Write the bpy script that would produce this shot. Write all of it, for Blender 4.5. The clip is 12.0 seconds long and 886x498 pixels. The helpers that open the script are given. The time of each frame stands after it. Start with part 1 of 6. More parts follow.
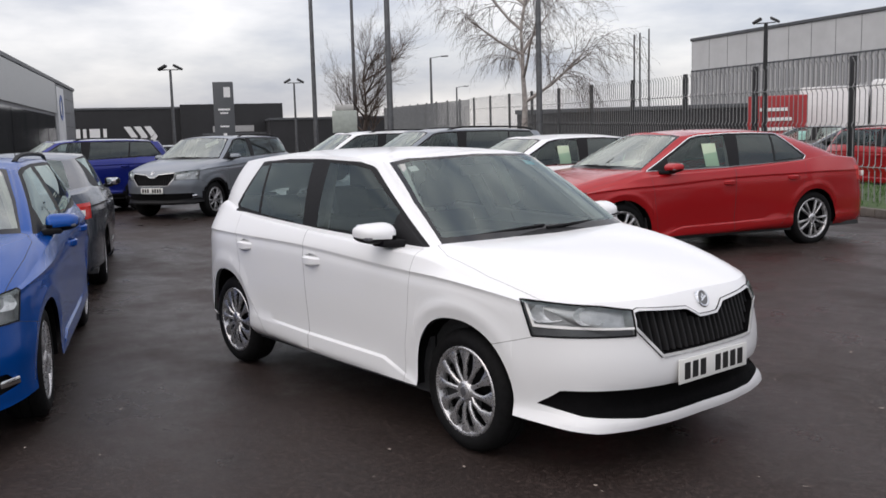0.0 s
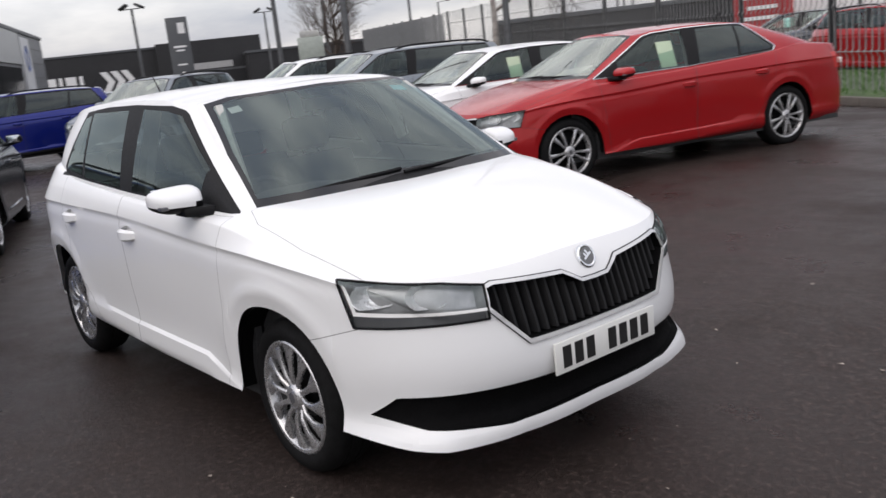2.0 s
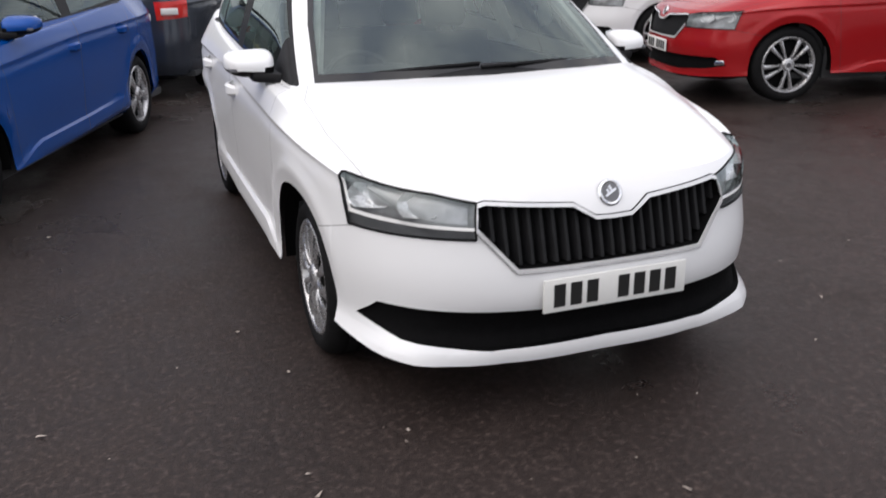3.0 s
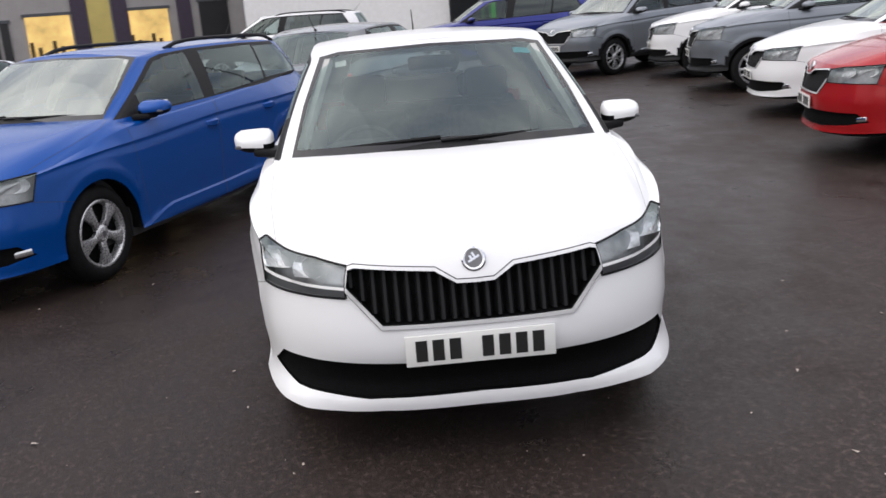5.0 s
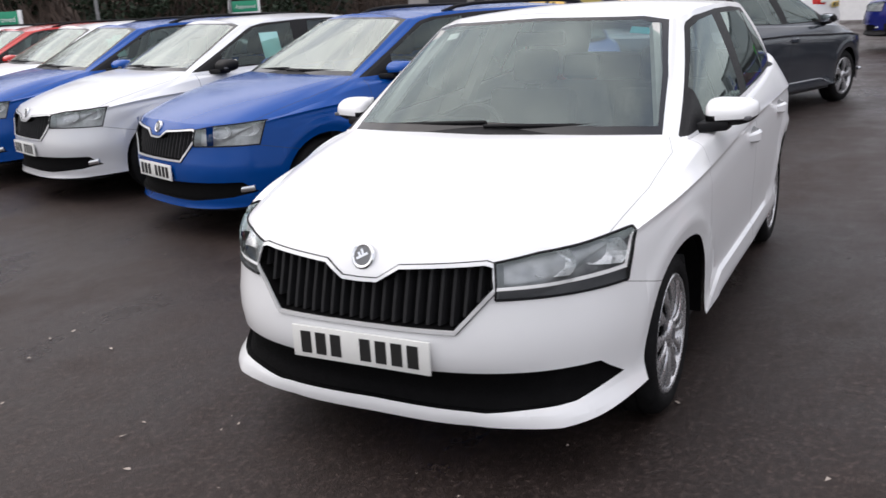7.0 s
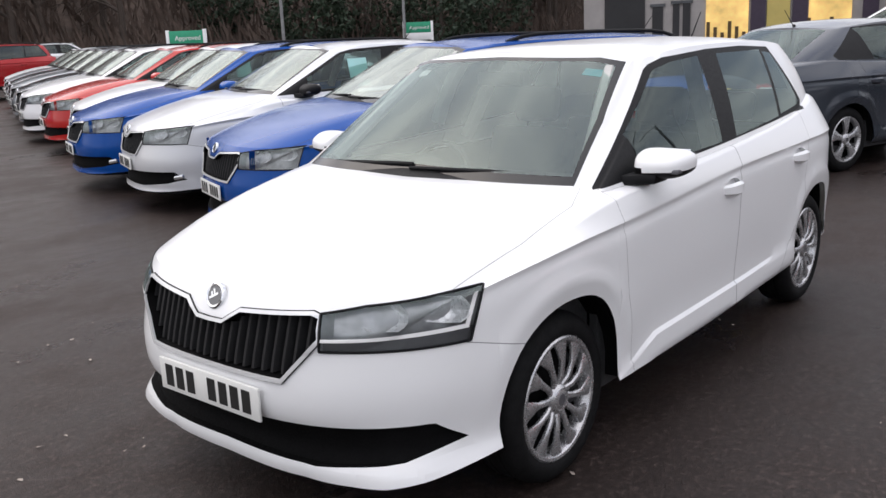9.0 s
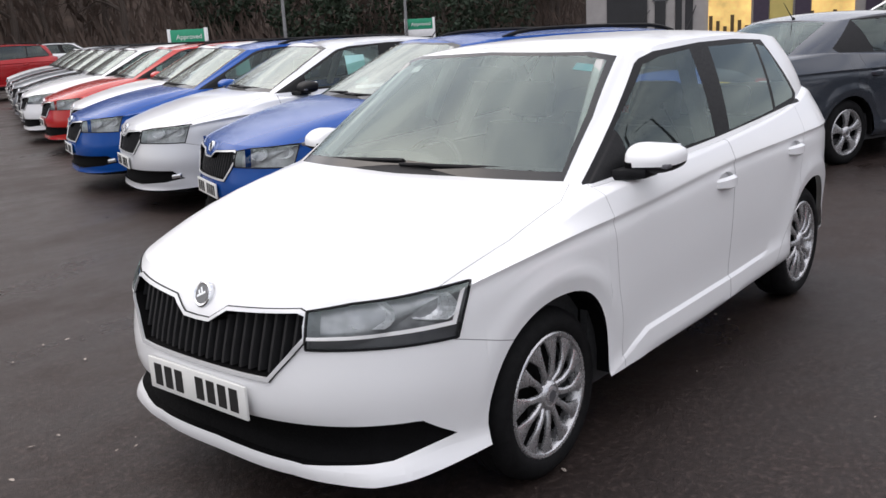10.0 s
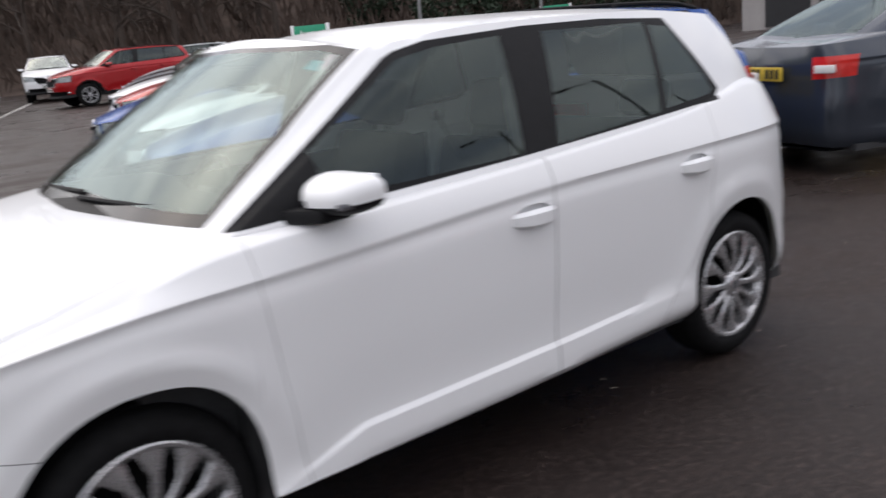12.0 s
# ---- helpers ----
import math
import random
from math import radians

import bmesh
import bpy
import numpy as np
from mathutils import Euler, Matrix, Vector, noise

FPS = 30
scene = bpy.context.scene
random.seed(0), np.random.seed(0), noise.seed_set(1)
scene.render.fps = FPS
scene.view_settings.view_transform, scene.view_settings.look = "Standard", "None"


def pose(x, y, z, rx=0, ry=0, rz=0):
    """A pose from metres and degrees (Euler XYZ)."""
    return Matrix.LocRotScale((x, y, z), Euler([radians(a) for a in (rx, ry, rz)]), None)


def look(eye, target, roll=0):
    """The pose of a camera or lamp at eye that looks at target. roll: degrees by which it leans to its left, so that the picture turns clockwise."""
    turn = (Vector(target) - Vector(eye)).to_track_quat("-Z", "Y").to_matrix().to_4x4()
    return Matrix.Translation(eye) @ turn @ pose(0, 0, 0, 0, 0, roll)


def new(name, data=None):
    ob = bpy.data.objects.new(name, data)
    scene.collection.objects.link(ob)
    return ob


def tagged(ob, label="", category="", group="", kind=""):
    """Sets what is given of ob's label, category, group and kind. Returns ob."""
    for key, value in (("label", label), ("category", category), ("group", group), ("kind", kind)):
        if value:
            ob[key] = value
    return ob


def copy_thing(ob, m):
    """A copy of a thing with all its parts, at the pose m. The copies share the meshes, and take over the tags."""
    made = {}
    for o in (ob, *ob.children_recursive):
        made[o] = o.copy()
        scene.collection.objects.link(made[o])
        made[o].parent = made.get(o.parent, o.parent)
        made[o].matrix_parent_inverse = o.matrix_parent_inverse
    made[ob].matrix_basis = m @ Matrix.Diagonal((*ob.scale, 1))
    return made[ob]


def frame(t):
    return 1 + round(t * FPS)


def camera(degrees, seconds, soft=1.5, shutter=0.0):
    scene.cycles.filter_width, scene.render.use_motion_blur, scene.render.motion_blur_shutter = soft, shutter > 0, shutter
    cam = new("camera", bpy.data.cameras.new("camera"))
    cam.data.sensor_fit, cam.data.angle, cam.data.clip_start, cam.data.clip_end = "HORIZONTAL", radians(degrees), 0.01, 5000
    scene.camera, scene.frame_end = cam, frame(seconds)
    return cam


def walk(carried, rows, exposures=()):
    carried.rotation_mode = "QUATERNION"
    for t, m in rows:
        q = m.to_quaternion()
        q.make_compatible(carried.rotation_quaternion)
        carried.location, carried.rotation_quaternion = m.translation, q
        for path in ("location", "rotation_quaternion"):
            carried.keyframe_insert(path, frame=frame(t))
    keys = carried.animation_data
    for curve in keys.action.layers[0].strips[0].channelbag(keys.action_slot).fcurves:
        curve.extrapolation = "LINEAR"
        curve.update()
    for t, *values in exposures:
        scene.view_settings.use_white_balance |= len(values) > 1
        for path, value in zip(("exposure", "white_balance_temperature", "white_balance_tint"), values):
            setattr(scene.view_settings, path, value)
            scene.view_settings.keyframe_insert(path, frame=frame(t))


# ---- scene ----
cam = camera(52.47, 12.0, shutter=0.4)
PATH = [
    (0, (4.488, -3.495, 1.529), (2.9353, -2.2597, 1.2795), -1.54),
    (0.5, (4.399, -3.420, 1.520), (2.8530, -2.1953, 1.1840), -2.01),
    (1, (4.277, -3.214, 1.490), (2.7792, -1.9589, 1.0638), -3.32),
    (1.5, (4.184, -2.768, 1.506), (2.7183, -1.4589, 1.1386), -4.63),
    (2, (4.126, -2.265, 1.494), (2.5828, -1.0652, 1.0699), -6.45),
    (2.3, (4.165, -1.997, 1.500), (2.5190, -0.9321, 1.1049), -4.19),
    (2.5, (4.239, -1.820, 1.493), (2.5392, -0.8914, 0.9935), -0.95),
    (2.8, (4.337, -1.606, 1.530), (2.6059, -0.9164, 0.8039), -1.43),
    (3, (4.393, -1.466, 1.525), (2.6274, -0.7974, 0.8641), -0.61),
    (3.5, (4.557, -1.181, 1.556), (2.7283, -0.6267, 0.9662), -0.86),
    (5.5, (5.014, 0.156, 1.595), (3.0936, 0.0966, 1.0398), -3.70),
    (6, (4.810, 0.657, 1.565), (2.9240, 0.3882, 0.9563), -1.66),
    (6.5, (4.570, 1.154, 1.562), (2.7747, 0.4629, 1.0157), -2.03),
    (7, (4.335, 1.536, 1.529), (2.6381, 0.6242, 0.9921), -3.22),
    (9, (3.669, 2.354, 1.551), (2.1830, 1.1027, 1.0747), -2.57),
    (9.5, (3.659, 2.362, 1.547), (2.1756, 1.1124, 1.0597), -3.10),
    (10, (3.624, 2.388, 1.545), (2.1469, 1.1296, 1.0621), -3.10),
    (10.2, (3.597, 2.406, 1.508), (2.1516, 1.1298, 0.9749), -4.21),
    (10.5, (3.440, 2.432, 1.488), (2.2243, 0.9841, 0.8350), -7.22),
    (11, (2.989, 2.500, 1.511), (1.8168, 0.9742, 0.9645), -6.24),
    (11.5, (2.485, 2.665, 1.506), (1.3816, 1.0703, 1.0169), -8.49),
    (12, (1.875, 2.833, 1.431), (0.6700, 1.3103, 0.9519), -5.23),
]
EXPOSURE = [(0.0, -0.12), (2.3, -0.07), (2.8, -0.1), (3.0, 0.1), (3.5, 0.1), (5.5, 0.2), (7.0, 0.22), (9.0, 0.22), (10.5, 0.2), (12.0, 0.1)]
walk(cam, [(t, look(eye, target, roll)) for t, eye, target, roll in PATH], EXPOSURE)

# ---- world and light ----
world = bpy.data.worlds.new("overcast")
world.use_nodes = True
scene.world = world
wn = world.node_tree.nodes
wl = world.node_tree.links
sky = wn.new("ShaderNodeTexSky")
sky.sky_type = "NISHITA"
sky.sun_disc = False
sky.sun_elevation = radians(48)
sky.sun_rotation = radians(170)
sky.dust_density = 3.0
coord = wn.new("ShaderNodeTexCoord")
mapn = wn.new("ShaderNodeMapping")
mapn.inputs["Scale"].default_value = (1.6, 1.6, 5.5)
cloud = wn.new("ShaderNodeTexNoise")
cloud.inputs["Scale"].default_value = 1.7
cloud.inputs["Detail"].default_value = 7
cloud.inputs["Roughness"].default_value = 0.55
ramp = wn.new("ShaderNodeValToRGB")
ramp.color_ramp.elements.new(0.5)
for item, (pos, col) in zip(ramp.color_ramp.elements, [(0.36, (0.50, 0.505, 0.585, 1)), (0.50, (0.80, 0.775, 0.795, 1)), (0.63, (1.08, 1.03, 1.02, 1))]):
    item.position, item.color = pos, col
wl.new(coord.outputs["Generated"], mapn.inputs["Vector"])
wl.new(mapn.outputs["Vector"], cloud.inputs["Vector"])
wl.new(cloud.outputs["Fac"], ramp.inputs["Fac"])
bg_sky, bg_cloud = wn["Background"], wn.new("ShaderNodeBackground")
bg_sky.inputs["Strength"].default_value = 0.05
bg_cloud.inputs["Strength"].default_value = 1.03
wl.new(sky.outputs["Color"], bg_sky.inputs["Color"])
height = wn.new("ShaderNodeSeparateXYZ")
wl.new(coord.outputs["Generated"], height.inputs[0])
dome = wn.new("ShaderNodeValToRGB")
dome.color_ramp.elements.new(0.28)
for item, (pos, val) in zip(dome.color_ramp.elements, [(0.0, 0.86), (0.28, 0.98), (0.9, 1.62)]):
    item.position, item.color = pos, (val, val, val, 1)
wl.new(height.outputs["Z"], dome.inputs["Fac"])
tone = wn.new("ShaderNodeMix")
tone.data_type, tone.blend_type = "RGBA", "MULTIPLY"
tone.inputs[0].default_value = 1.0
wl.new(ramp.outputs["Color"], tone.inputs[6])
wl.new(dome.outputs["Color"], tone.inputs[7])
wl.new(tone.outputs[2], bg_cloud.inputs["Color"])
addw = wn.new("ShaderNodeAddShader")
wl.new(bg_sky.outputs[0], addw.inputs[0])
wl.new(bg_cloud.outputs[0], addw.inputs[1])
wl.new(addw.outputs[0], wn["World Output"].inputs["Surface"])

sun = new("sun", bpy.data.lights.new("sun", "SUN"))
sun.data.energy = 0.38
sun.data.angle = radians(80)
sun.data.color = (1.0, 0.96, 0.9)
sun.matrix_world = look((1.5, -8, 9), (0, 0, 0))


# ---- materials ----
def material(name):
    m = bpy.data.materials.new(name)
    m.use_nodes = True
    t = m.node_tree
    return m, t.nodes, t.links, t.nodes["Principled BSDF"]


def noise_node(n, l, scale, detail=4, rough=0.55, space="Object", stretch=(1, 1, 1)):
    c, mp, tx = n.new("ShaderNodeTexCoord"), n.new("ShaderNodeMapping"), n.new("ShaderNodeTexNoise")
    mp.inputs["Scale"].default_value = stretch
    tx.inputs["Scale"].default_value, tx.inputs["Detail"].default_value, tx.inputs["Roughness"].default_value = scale, detail, rough
    l.new(c.outputs[space], mp.inputs["Vector"])
    l.new(mp.outputs["Vector"], tx.inputs["Vector"])
    return tx.outputs["Fac"]


def ramp_node(n, l, fac, stops):
    r = n.new("ShaderNodeValToRGB")
    e = r.color_ramp.elements
    while len(e) < len(stops):
        e.new(0.5)
    for item, (pos, col) in zip(e, stops):
        item.position, item.color = pos, (*col, 1) if len(col) == 3 else col
    l.new(fac, r.inputs["Fac"])
    return r.outputs["Color"]


def bump(n, l, fac, bsdf, strength=0.3, distance=0.01):
    b = n.new("ShaderNodeBump")
    b.inputs["Strength"].default_value, b.inputs["Distance"].default_value = strength, distance
    l.new(fac, b.inputs["Height"])
    l.new(b.outputs["Normal"], bsdf.inputs["Normal"])


def plain(name, col, rough=0.5, metal=0.0, var=0.12, scale=6.0, bumpy=0.0, stretch=(1, 1, 1), spec=None):
    """A surface with a coarse and a fine variation of its colour and roughness."""
    m, n, l, b = material(name)
    f1 = noise_node(n, l, scale, 5, 0.6, stretch=stretch)
    lo, hi = [c * (1 - var) for c in col], [min(1, c * (1 + var)) for c in col]
    l.new(ramp_node(n, l, f1, [(0.3, lo), (0.7, hi)]), b.inputs["Base Color"])
    f2 = noise_node(n, l, scale * 7, 3, 0.6)
    r = ramp_node(n, l, f2, [(0.3, (max(0.02, rough * 0.85),) * 3), (0.7, (min(1, rough * 1.15),) * 3)])
    l.new(r, b.inputs["Roughness"])
    b.inputs["Metallic"].default_value = metal
    if spec is not None:
        b.inputs["Specular IOR Level"].default_value = spec
    if bumpy:
        bump(n, l, f2, b, bumpy, 0.01)
    return m


def paint(name, col, metal=0.0, rough=0.22, coat=0.6):
    """Car paint under a clear coat, with a little road film low on the panels."""
    m, n, l, b = material(name)
    film = noise_node(n, l, 1.3, 3, 0.5)
    lo = [c * 0.985 for c in col]
    l.new(ramp_node(n, l, film, [(0.35, lo), (0.65, col)]), b.inputs["Base Color"])
    r = noise_node(n, l, 3.0, 3, 0.5)
    l.new(ramp_node(n, l, r, [(0.2, (rough * 0.92,) * 3), (0.8, (rough * 1.1,) * 3)]), b.inputs["Roughness"])
    b.inputs["Metallic"].default_value = metal
    b.inputs["Specular IOR Level"].default_value = 0.25
    b.inputs["Coat Weight"].default_value = coat
    b.inputs["Coat Roughness"].default_value = 0.05
    return m


def glass(name, tint, gloss=(0.84, 0.97, 0.96), rough=0.01, ior=1.52, haze=0.0):
    m, n, l, b = material(name)
    n.remove(b)
    tr, gl, mx, fr = n.new("ShaderNodeBsdfTransparent"), n.new("ShaderNodeBsdfGlossy"), n.new("ShaderNodeMixShader"), n.new("ShaderNodeFresnel")
    tr.inputs["Color"].default_value = (*tint, 1)
    gl.inputs["Color"].default_value = (*gloss, 1)
    gl.inputs["Roughness"].default_value = rough
    fr.inputs["IOR"].default_value = ior
    l.new(fr.outputs["Fac"], mx.inputs["Fac"])
    # matte pale layer: sky reflection and veil put into the pane's colour
    df, dm = n.new("ShaderNodeBsdfDiffuse"), n.new("ShaderNodeMixShader")
    df.inputs["Color"].default_value = (0.62, 0.64, 0.62, 1)
    if haze:
        film = noise_node(n, l, 2.2, 5, 0.6)
        l.new(ramp_node(n, l, film, [(0.3, (haze * 0.5,) * 3), (0.7, (haze * 1.4,) * 3)]), dm.inputs["Fac"])
        l.new(tr.outputs[0], dm.inputs[1])
        l.new(df.outputs[0], dm.inputs[2])
        l.new(dm.outputs[0], mx.inputs[1])
    else:
        l.new(tr.outputs[0], mx.inputs[1])
    l.new(gl.outputs[0], mx.inputs[2])
    l.new(mx.outputs[0], n["Material Output"].inputs["Surface"])
    return m


def glow(name, col, strength):
    m, n, l, b = material(name)
    f = noise_node(n, l, 0.9, 4)
    l.new(ramp_node(n, l, f, [(0.3, [c * 0.55 for c in col]), (0.7, col)]), b.inputs["Emission Color"])
    l.new(ramp_node(n, l, f, [(0.3, [c * 0.4 for c in col]), (0.7, col)]), b.inputs["Base Color"])
    b.inputs["Emission Strength"].default_value = strength
    return m


WHITE = paint("white_paint", (0.82, 0.825, 0.83), rough=0.30)
BLUE = paint("blue_metallic_paint", (0.0003, 0.060, 0.29), metal=0.2, coat=0.22)
DEEP_BLUE = paint("deep_blue_paint", (0.006, 0.014, 0.17), metal=0.3)
RED = paint("red_metallic_paint", (0.36, 0.010, 0.013), metal=0.2, coat=0.45)
BRIGHTRED = paint("bright_red_paint", (0.46, 0.018, 0.014))
GREY = paint("grey_metallic_paint", (0.20, 0.22, 0.245), metal=0.55, rough=0.3)
SILVER = paint("silver_metallic_paint", (0.68, 0.69, 0.71), metal=0.3, rough=0.3)
DARK = paint("graphite_metallic_paint", (0.045, 0.053, 0.068), metal=0.4)
BLACKPAINT = paint("black_paint", (0.012, 0.012, 0.014))
TRIM = plain("black_plastic", (0.007, 0.007, 0.008), 0.55, var=0.2, scale=20, spec=0.2)
BLACKGLASS = plain("black_glass_border", (0.008, 0.008, 0.009), 0.12, var=0.1)
SLAT = plain("satin_black_slat", (0.010, 0.010, 0.011), 0.5, var=0.2, scale=20, spec=0.22)
SURROUND = plain("bright_satin_surround", (0.70, 0.705, 0.71), 0.16, 0.25, var=0.03, scale=4)
SEAM = plain("panel_gap", (0.02, 0.02, 0.02), 0.8, scale=20)
SOFTSEAM = plain("painted_panel_gap", (0.22, 0.22, 0.22), 0.7, scale=20)
RUBBER = plain("tyre_rubber", (0.009, 0.009, 0.0095), 0.75, var=0.3, scale=30, bumpy=0.1, spec=0.12)
ALLOY = plain("silver_alloy", (0.52, 0.52, 0.53), 0.28, 0.75, var=0.1, scale=10)
CHROME = plain("chrome", (0.72, 0.73, 0.75), 0.1, 1.0, var=0.05, scale=10)
LAMPBACK = plain("lamp_housing", (0.44, 0.445, 0.45), 0.32, 0.4, var=0.3, scale=14)
INTAKEBLACK = plain("intake_mesh_black", (0.004, 0.004, 0.0043), 0.8, var=0.2, scale=20, spec=0.08)
LAMPLOW = plain("lamp_lower_band", (0.16, 0.162, 0.168), 0.35, 0.3, var=0.15, scale=9)
STRIP = plain("pale_light_strip", (0.88, 0.88, 0.87), 0.4, 0.0, var=0.04)
LAMPDARK = plain("dark_cap_mark", (0.12, 0.12, 0.13), 0.35, 0.3, var=0.1)
REFLECTOR = plain("lamp_reflector", (0.92, 0.93, 0.94), 0.30, 0.45, var=0.12, scale=22, bumpy=0.15)
CLEAR = glass("lamp_lens", (0.93, 0.94, 0.95))
SCREEN = glass("windscreen_glass", (0.74, 0.83, 0.79), ior=1.9)
# paler than SCREEN: reflected sky is painted in as a matte layer
PALESCREEN = glass("pale_windscreen_glass", (0.72, 0.80, 0.70), gloss=(0.93, 1.0, 0.93), ior=2.4, haze=0.22)
TINT = glass("side_glass", (0.66, 0.74, 0.72), ior=1.55)
PRIVACY = glass("tinted_glass", (0.10, 0.11, 0.12), ior=1.6, haze=0.02)
REDLENS = plain("red_lamp_lens", (0.55, 0.02, 0.015), 0.12, var=0.2, scale=12)
CABIN = plain("cabin_trim", (0.035, 0.036, 0.038), 0.7, scale=12, bumpy=0.1)
SEATCLOTH = plain("seat_cloth", (0.05, 0.052, 0.056), 0.9, var=0.3, scale=30, bumpy=0.2)
HEADLINER = plain("pale_headliner", (0.5, 0.5, 0.48), 0.9, scale=12)
PLATEWHITE = plain("white_plate", (0.78, 0.78, 0.75), 0.35, var=0.05)
PLATEYELLOW = plain("yellow_plate", (0.70, 0.50, 0.06), 0.35, var=0.05)
INK = plain("black_ink", (0.012, 0.012, 0.012), 0.5)
TEALPAPER = plain("pale_teal_paper", (0.42, 0.72, 0.68), 0.7, var=0.08)
GREENPAPER = plain("pale_green_paper", (0.55, 0.66, 0.48), 0.7, var=0.08)
WHITEPAPER = plain("white_paper", (0.78, 0.78, 0.77), 0.7, var=0.06)
CYANSTICKER = plain("cyan_sticker", (0.05, 0.45, 0.52), 0.6, var=0.08)
STEEL = plain("galvanised_steel", (0.13, 0.134, 0.14), 0.5, 0.6, var=0.25, scale=8)
DARKSTEEL = plain("dark_painted_steel", (0.02, 0.021, 0.023), 0.5, 0.2, var=0.25, scale=8)
FENCEWIRE = plain("pale_fence_wire", (0.22, 0.222, 0.225), 0.5, 0.0, var=0.2, scale=5)
CLADDING = plain("grey_cladding", (0.52, 0.525, 0.53), 0.55, 0.1, var=0.08, scale=0.6)
DARKCLAD = plain("dark_grey_cladding", (0.085, 0.09, 0.097), 0.5, 0.2, var=0.12, scale=0.5)
BLACKCLAD = plain("black_cladding", (0.018, 0.018, 0.02), 0.5, var=0.25, scale=0.5)
SIGNWHITE = plain("white_sign_paint", (0.80, 0.80, 0.80), 0.5, var=0.05)
SIGNGREEN = plain("green_sign_panel", (0.02, 0.30, 0.16), 0.45, var=0.1)
SIGNBLUE = plain("blue_sign_paint", (0.05, 0.12, 0.42), 0.5)
RENDERWALL = plain("grey_render", (0.36, 0.34, 0.33), 0.85, var=0.1, scale=1.2, bumpy=0.1)
GRASS = plain("grass_blades", (0.055, 0.13, 0.025), 0.9, var=0.45, scale=3)
SOIL = plain("grass_soil", (0.05, 0.085, 0.025), 0.95, var=0.4, scale=5, bumpy=0.4)
KERB = plain("concrete_kerb", (0.115, 0.10, 0.088), 0.85, var=0.2, scale=3, bumpy=0.3)
BANKSOIL = plain("leaf_litter_bank", (0.085, 0.060, 0.047), 0.95, var=0.45, scale=0.6, bumpy=0.5)
BARK = plain("brown_bark", (0.070, 0.053, 0.043), 0.9, var=0.4, scale=3, bumpy=0.4, stretch=(1, 1, 0.3))
BIRCH = plain("pale_birch_bark", (0.33, 0.30, 0.28), 0.8, var=0.45, scale=4, bumpy=0.3, stretch=(1, 1, 2))
TWIG = plain("twig_brown", (0.085, 0.059, 0.046), 0.9, var=0.4, scale=1.5)
EVERGREEN = plain("evergreen_leaf", (0.018, 0.035, 0.016), 0.7, var=0.5, scale=1.5)
REDPAINT = plain("red_container_paint", (0.40, 0.035, 0.04), 0.5, var=0.2, scale=1)
SHOPGLOW = glow("lit_shop_window", (0.90, 0.60, 0.20), 0.7)
YELLOWWALL = plain("yellow_shop_wall", (0.62, 0.50, 0.16), 0.7, var=0.1, scale=1)
LINEPAINT = plain("worn_line_paint", (0.45, 0.44, 0.42), 0.8, var=0.35, scale=9)
LITTER = plain("pale_leaf_fleck", (0.34, 0.29, 0.25), 0.8, var=0.3)


def asphalt():
    """Dark damp tarmac: stones, blotches of damp and broad streaks."""
    m, n, l, b = material("damp_asphalt")
    big = noise_node(n, l, 0.30, 6, 0.6, stretch=(1, 2.4, 1))
    mid = noise_node(n, l, 2.2, 7, 0.68)
    grit = noise_node(n, l, 36, 7, 0.8)
    fine = noise_node(n, l, 150, 3, 0.7)

    def mixed(fac, a, c, mode="MIX"):
        x = n.new("ShaderNodeMix")
        x.data_type, x.blend_type = "RGBA", mode
        x.inputs[0].default_value = fac
        l.new(a, x.inputs[6])
        l.new(c, x.inputs[7])
        return x.outputs[2]

    base = ramp_node(n, l, big, [(0.3, (0.0172, 0.0123, 0.0110)), (0.68, (0.0413, 0.0297, 0.0266))])
    blot = ramp_node(n, l, mid, [(0.34, (0.0086, 0.0062, 0.0055)), (0.66, (0.0464, 0.0335, 0.0299))])
    stone = ramp_node(n, l, grit, [(0.36, (0.0043, 0.0032, 0.0029)), (0.53, (0.0270, 0.0194, 0.0171)), (0.64, (0.1150, 0.0850, 0.0750))])
    l.new(mixed(0.56, mixed(0.45, base, blot), stone), b.inputs["Base Color"])
    wet = n.new("ShaderNodeMath")
    wet.operation = "MULTIPLY_ADD"
    wet.inputs[1].default_value = 0.6
    l.new(mid, wet.inputs[0])
    l.new(big, wet.inputs[2])
    l.new(ramp_node(n, l, wet.outputs[0], [(0.60, (0.19,) * 3), (0.96, (0.64,) * 3)]), b.inputs["Roughness"])
    b.inputs["Specular IOR Level"].default_value = 0.25
    b.inputs["Specular Tint"].default_value = (1.0, 0.92, 0.88, 1)
    hgt = n.new("ShaderNodeMath")
    hgt.operation = "MULTIPLY_ADD"
    hgt.inputs[1].default_value = 0.4
    l.new(fine, hgt.inputs[0])
    l.new(grit, hgt.inputs[2])
    bump(n, l, hgt.outputs[0], b, 0.7, 0.008)
    return m


ASPHALT = asphalt()


# ---- mesh helpers ----
def part(name, bm, mat, parent=None, label="", smooth=True):
    """Links a bmesh as one mesh object, under a thing or a part."""
    me = bpy.data.meshes.new(name)
    bm.to_mesh(me)
    bm.free()
    me.materials.append(mat)
    if smooth:
        me.polygons.foreach_set("use_smooth", [True] * len(me.polygons))
        me.set_sharp_from_angle(angle=radians(38))
    ob = new(name, me)
    ob.parent = parent
    if label:
        ob["label"] = label
    return ob


def thing(name, label, category, group="", kind="", m=None):
    ob = tagged(new(name), label, category, group, kind)
    if m is not None:
        ob.matrix_basis = m
    return ob


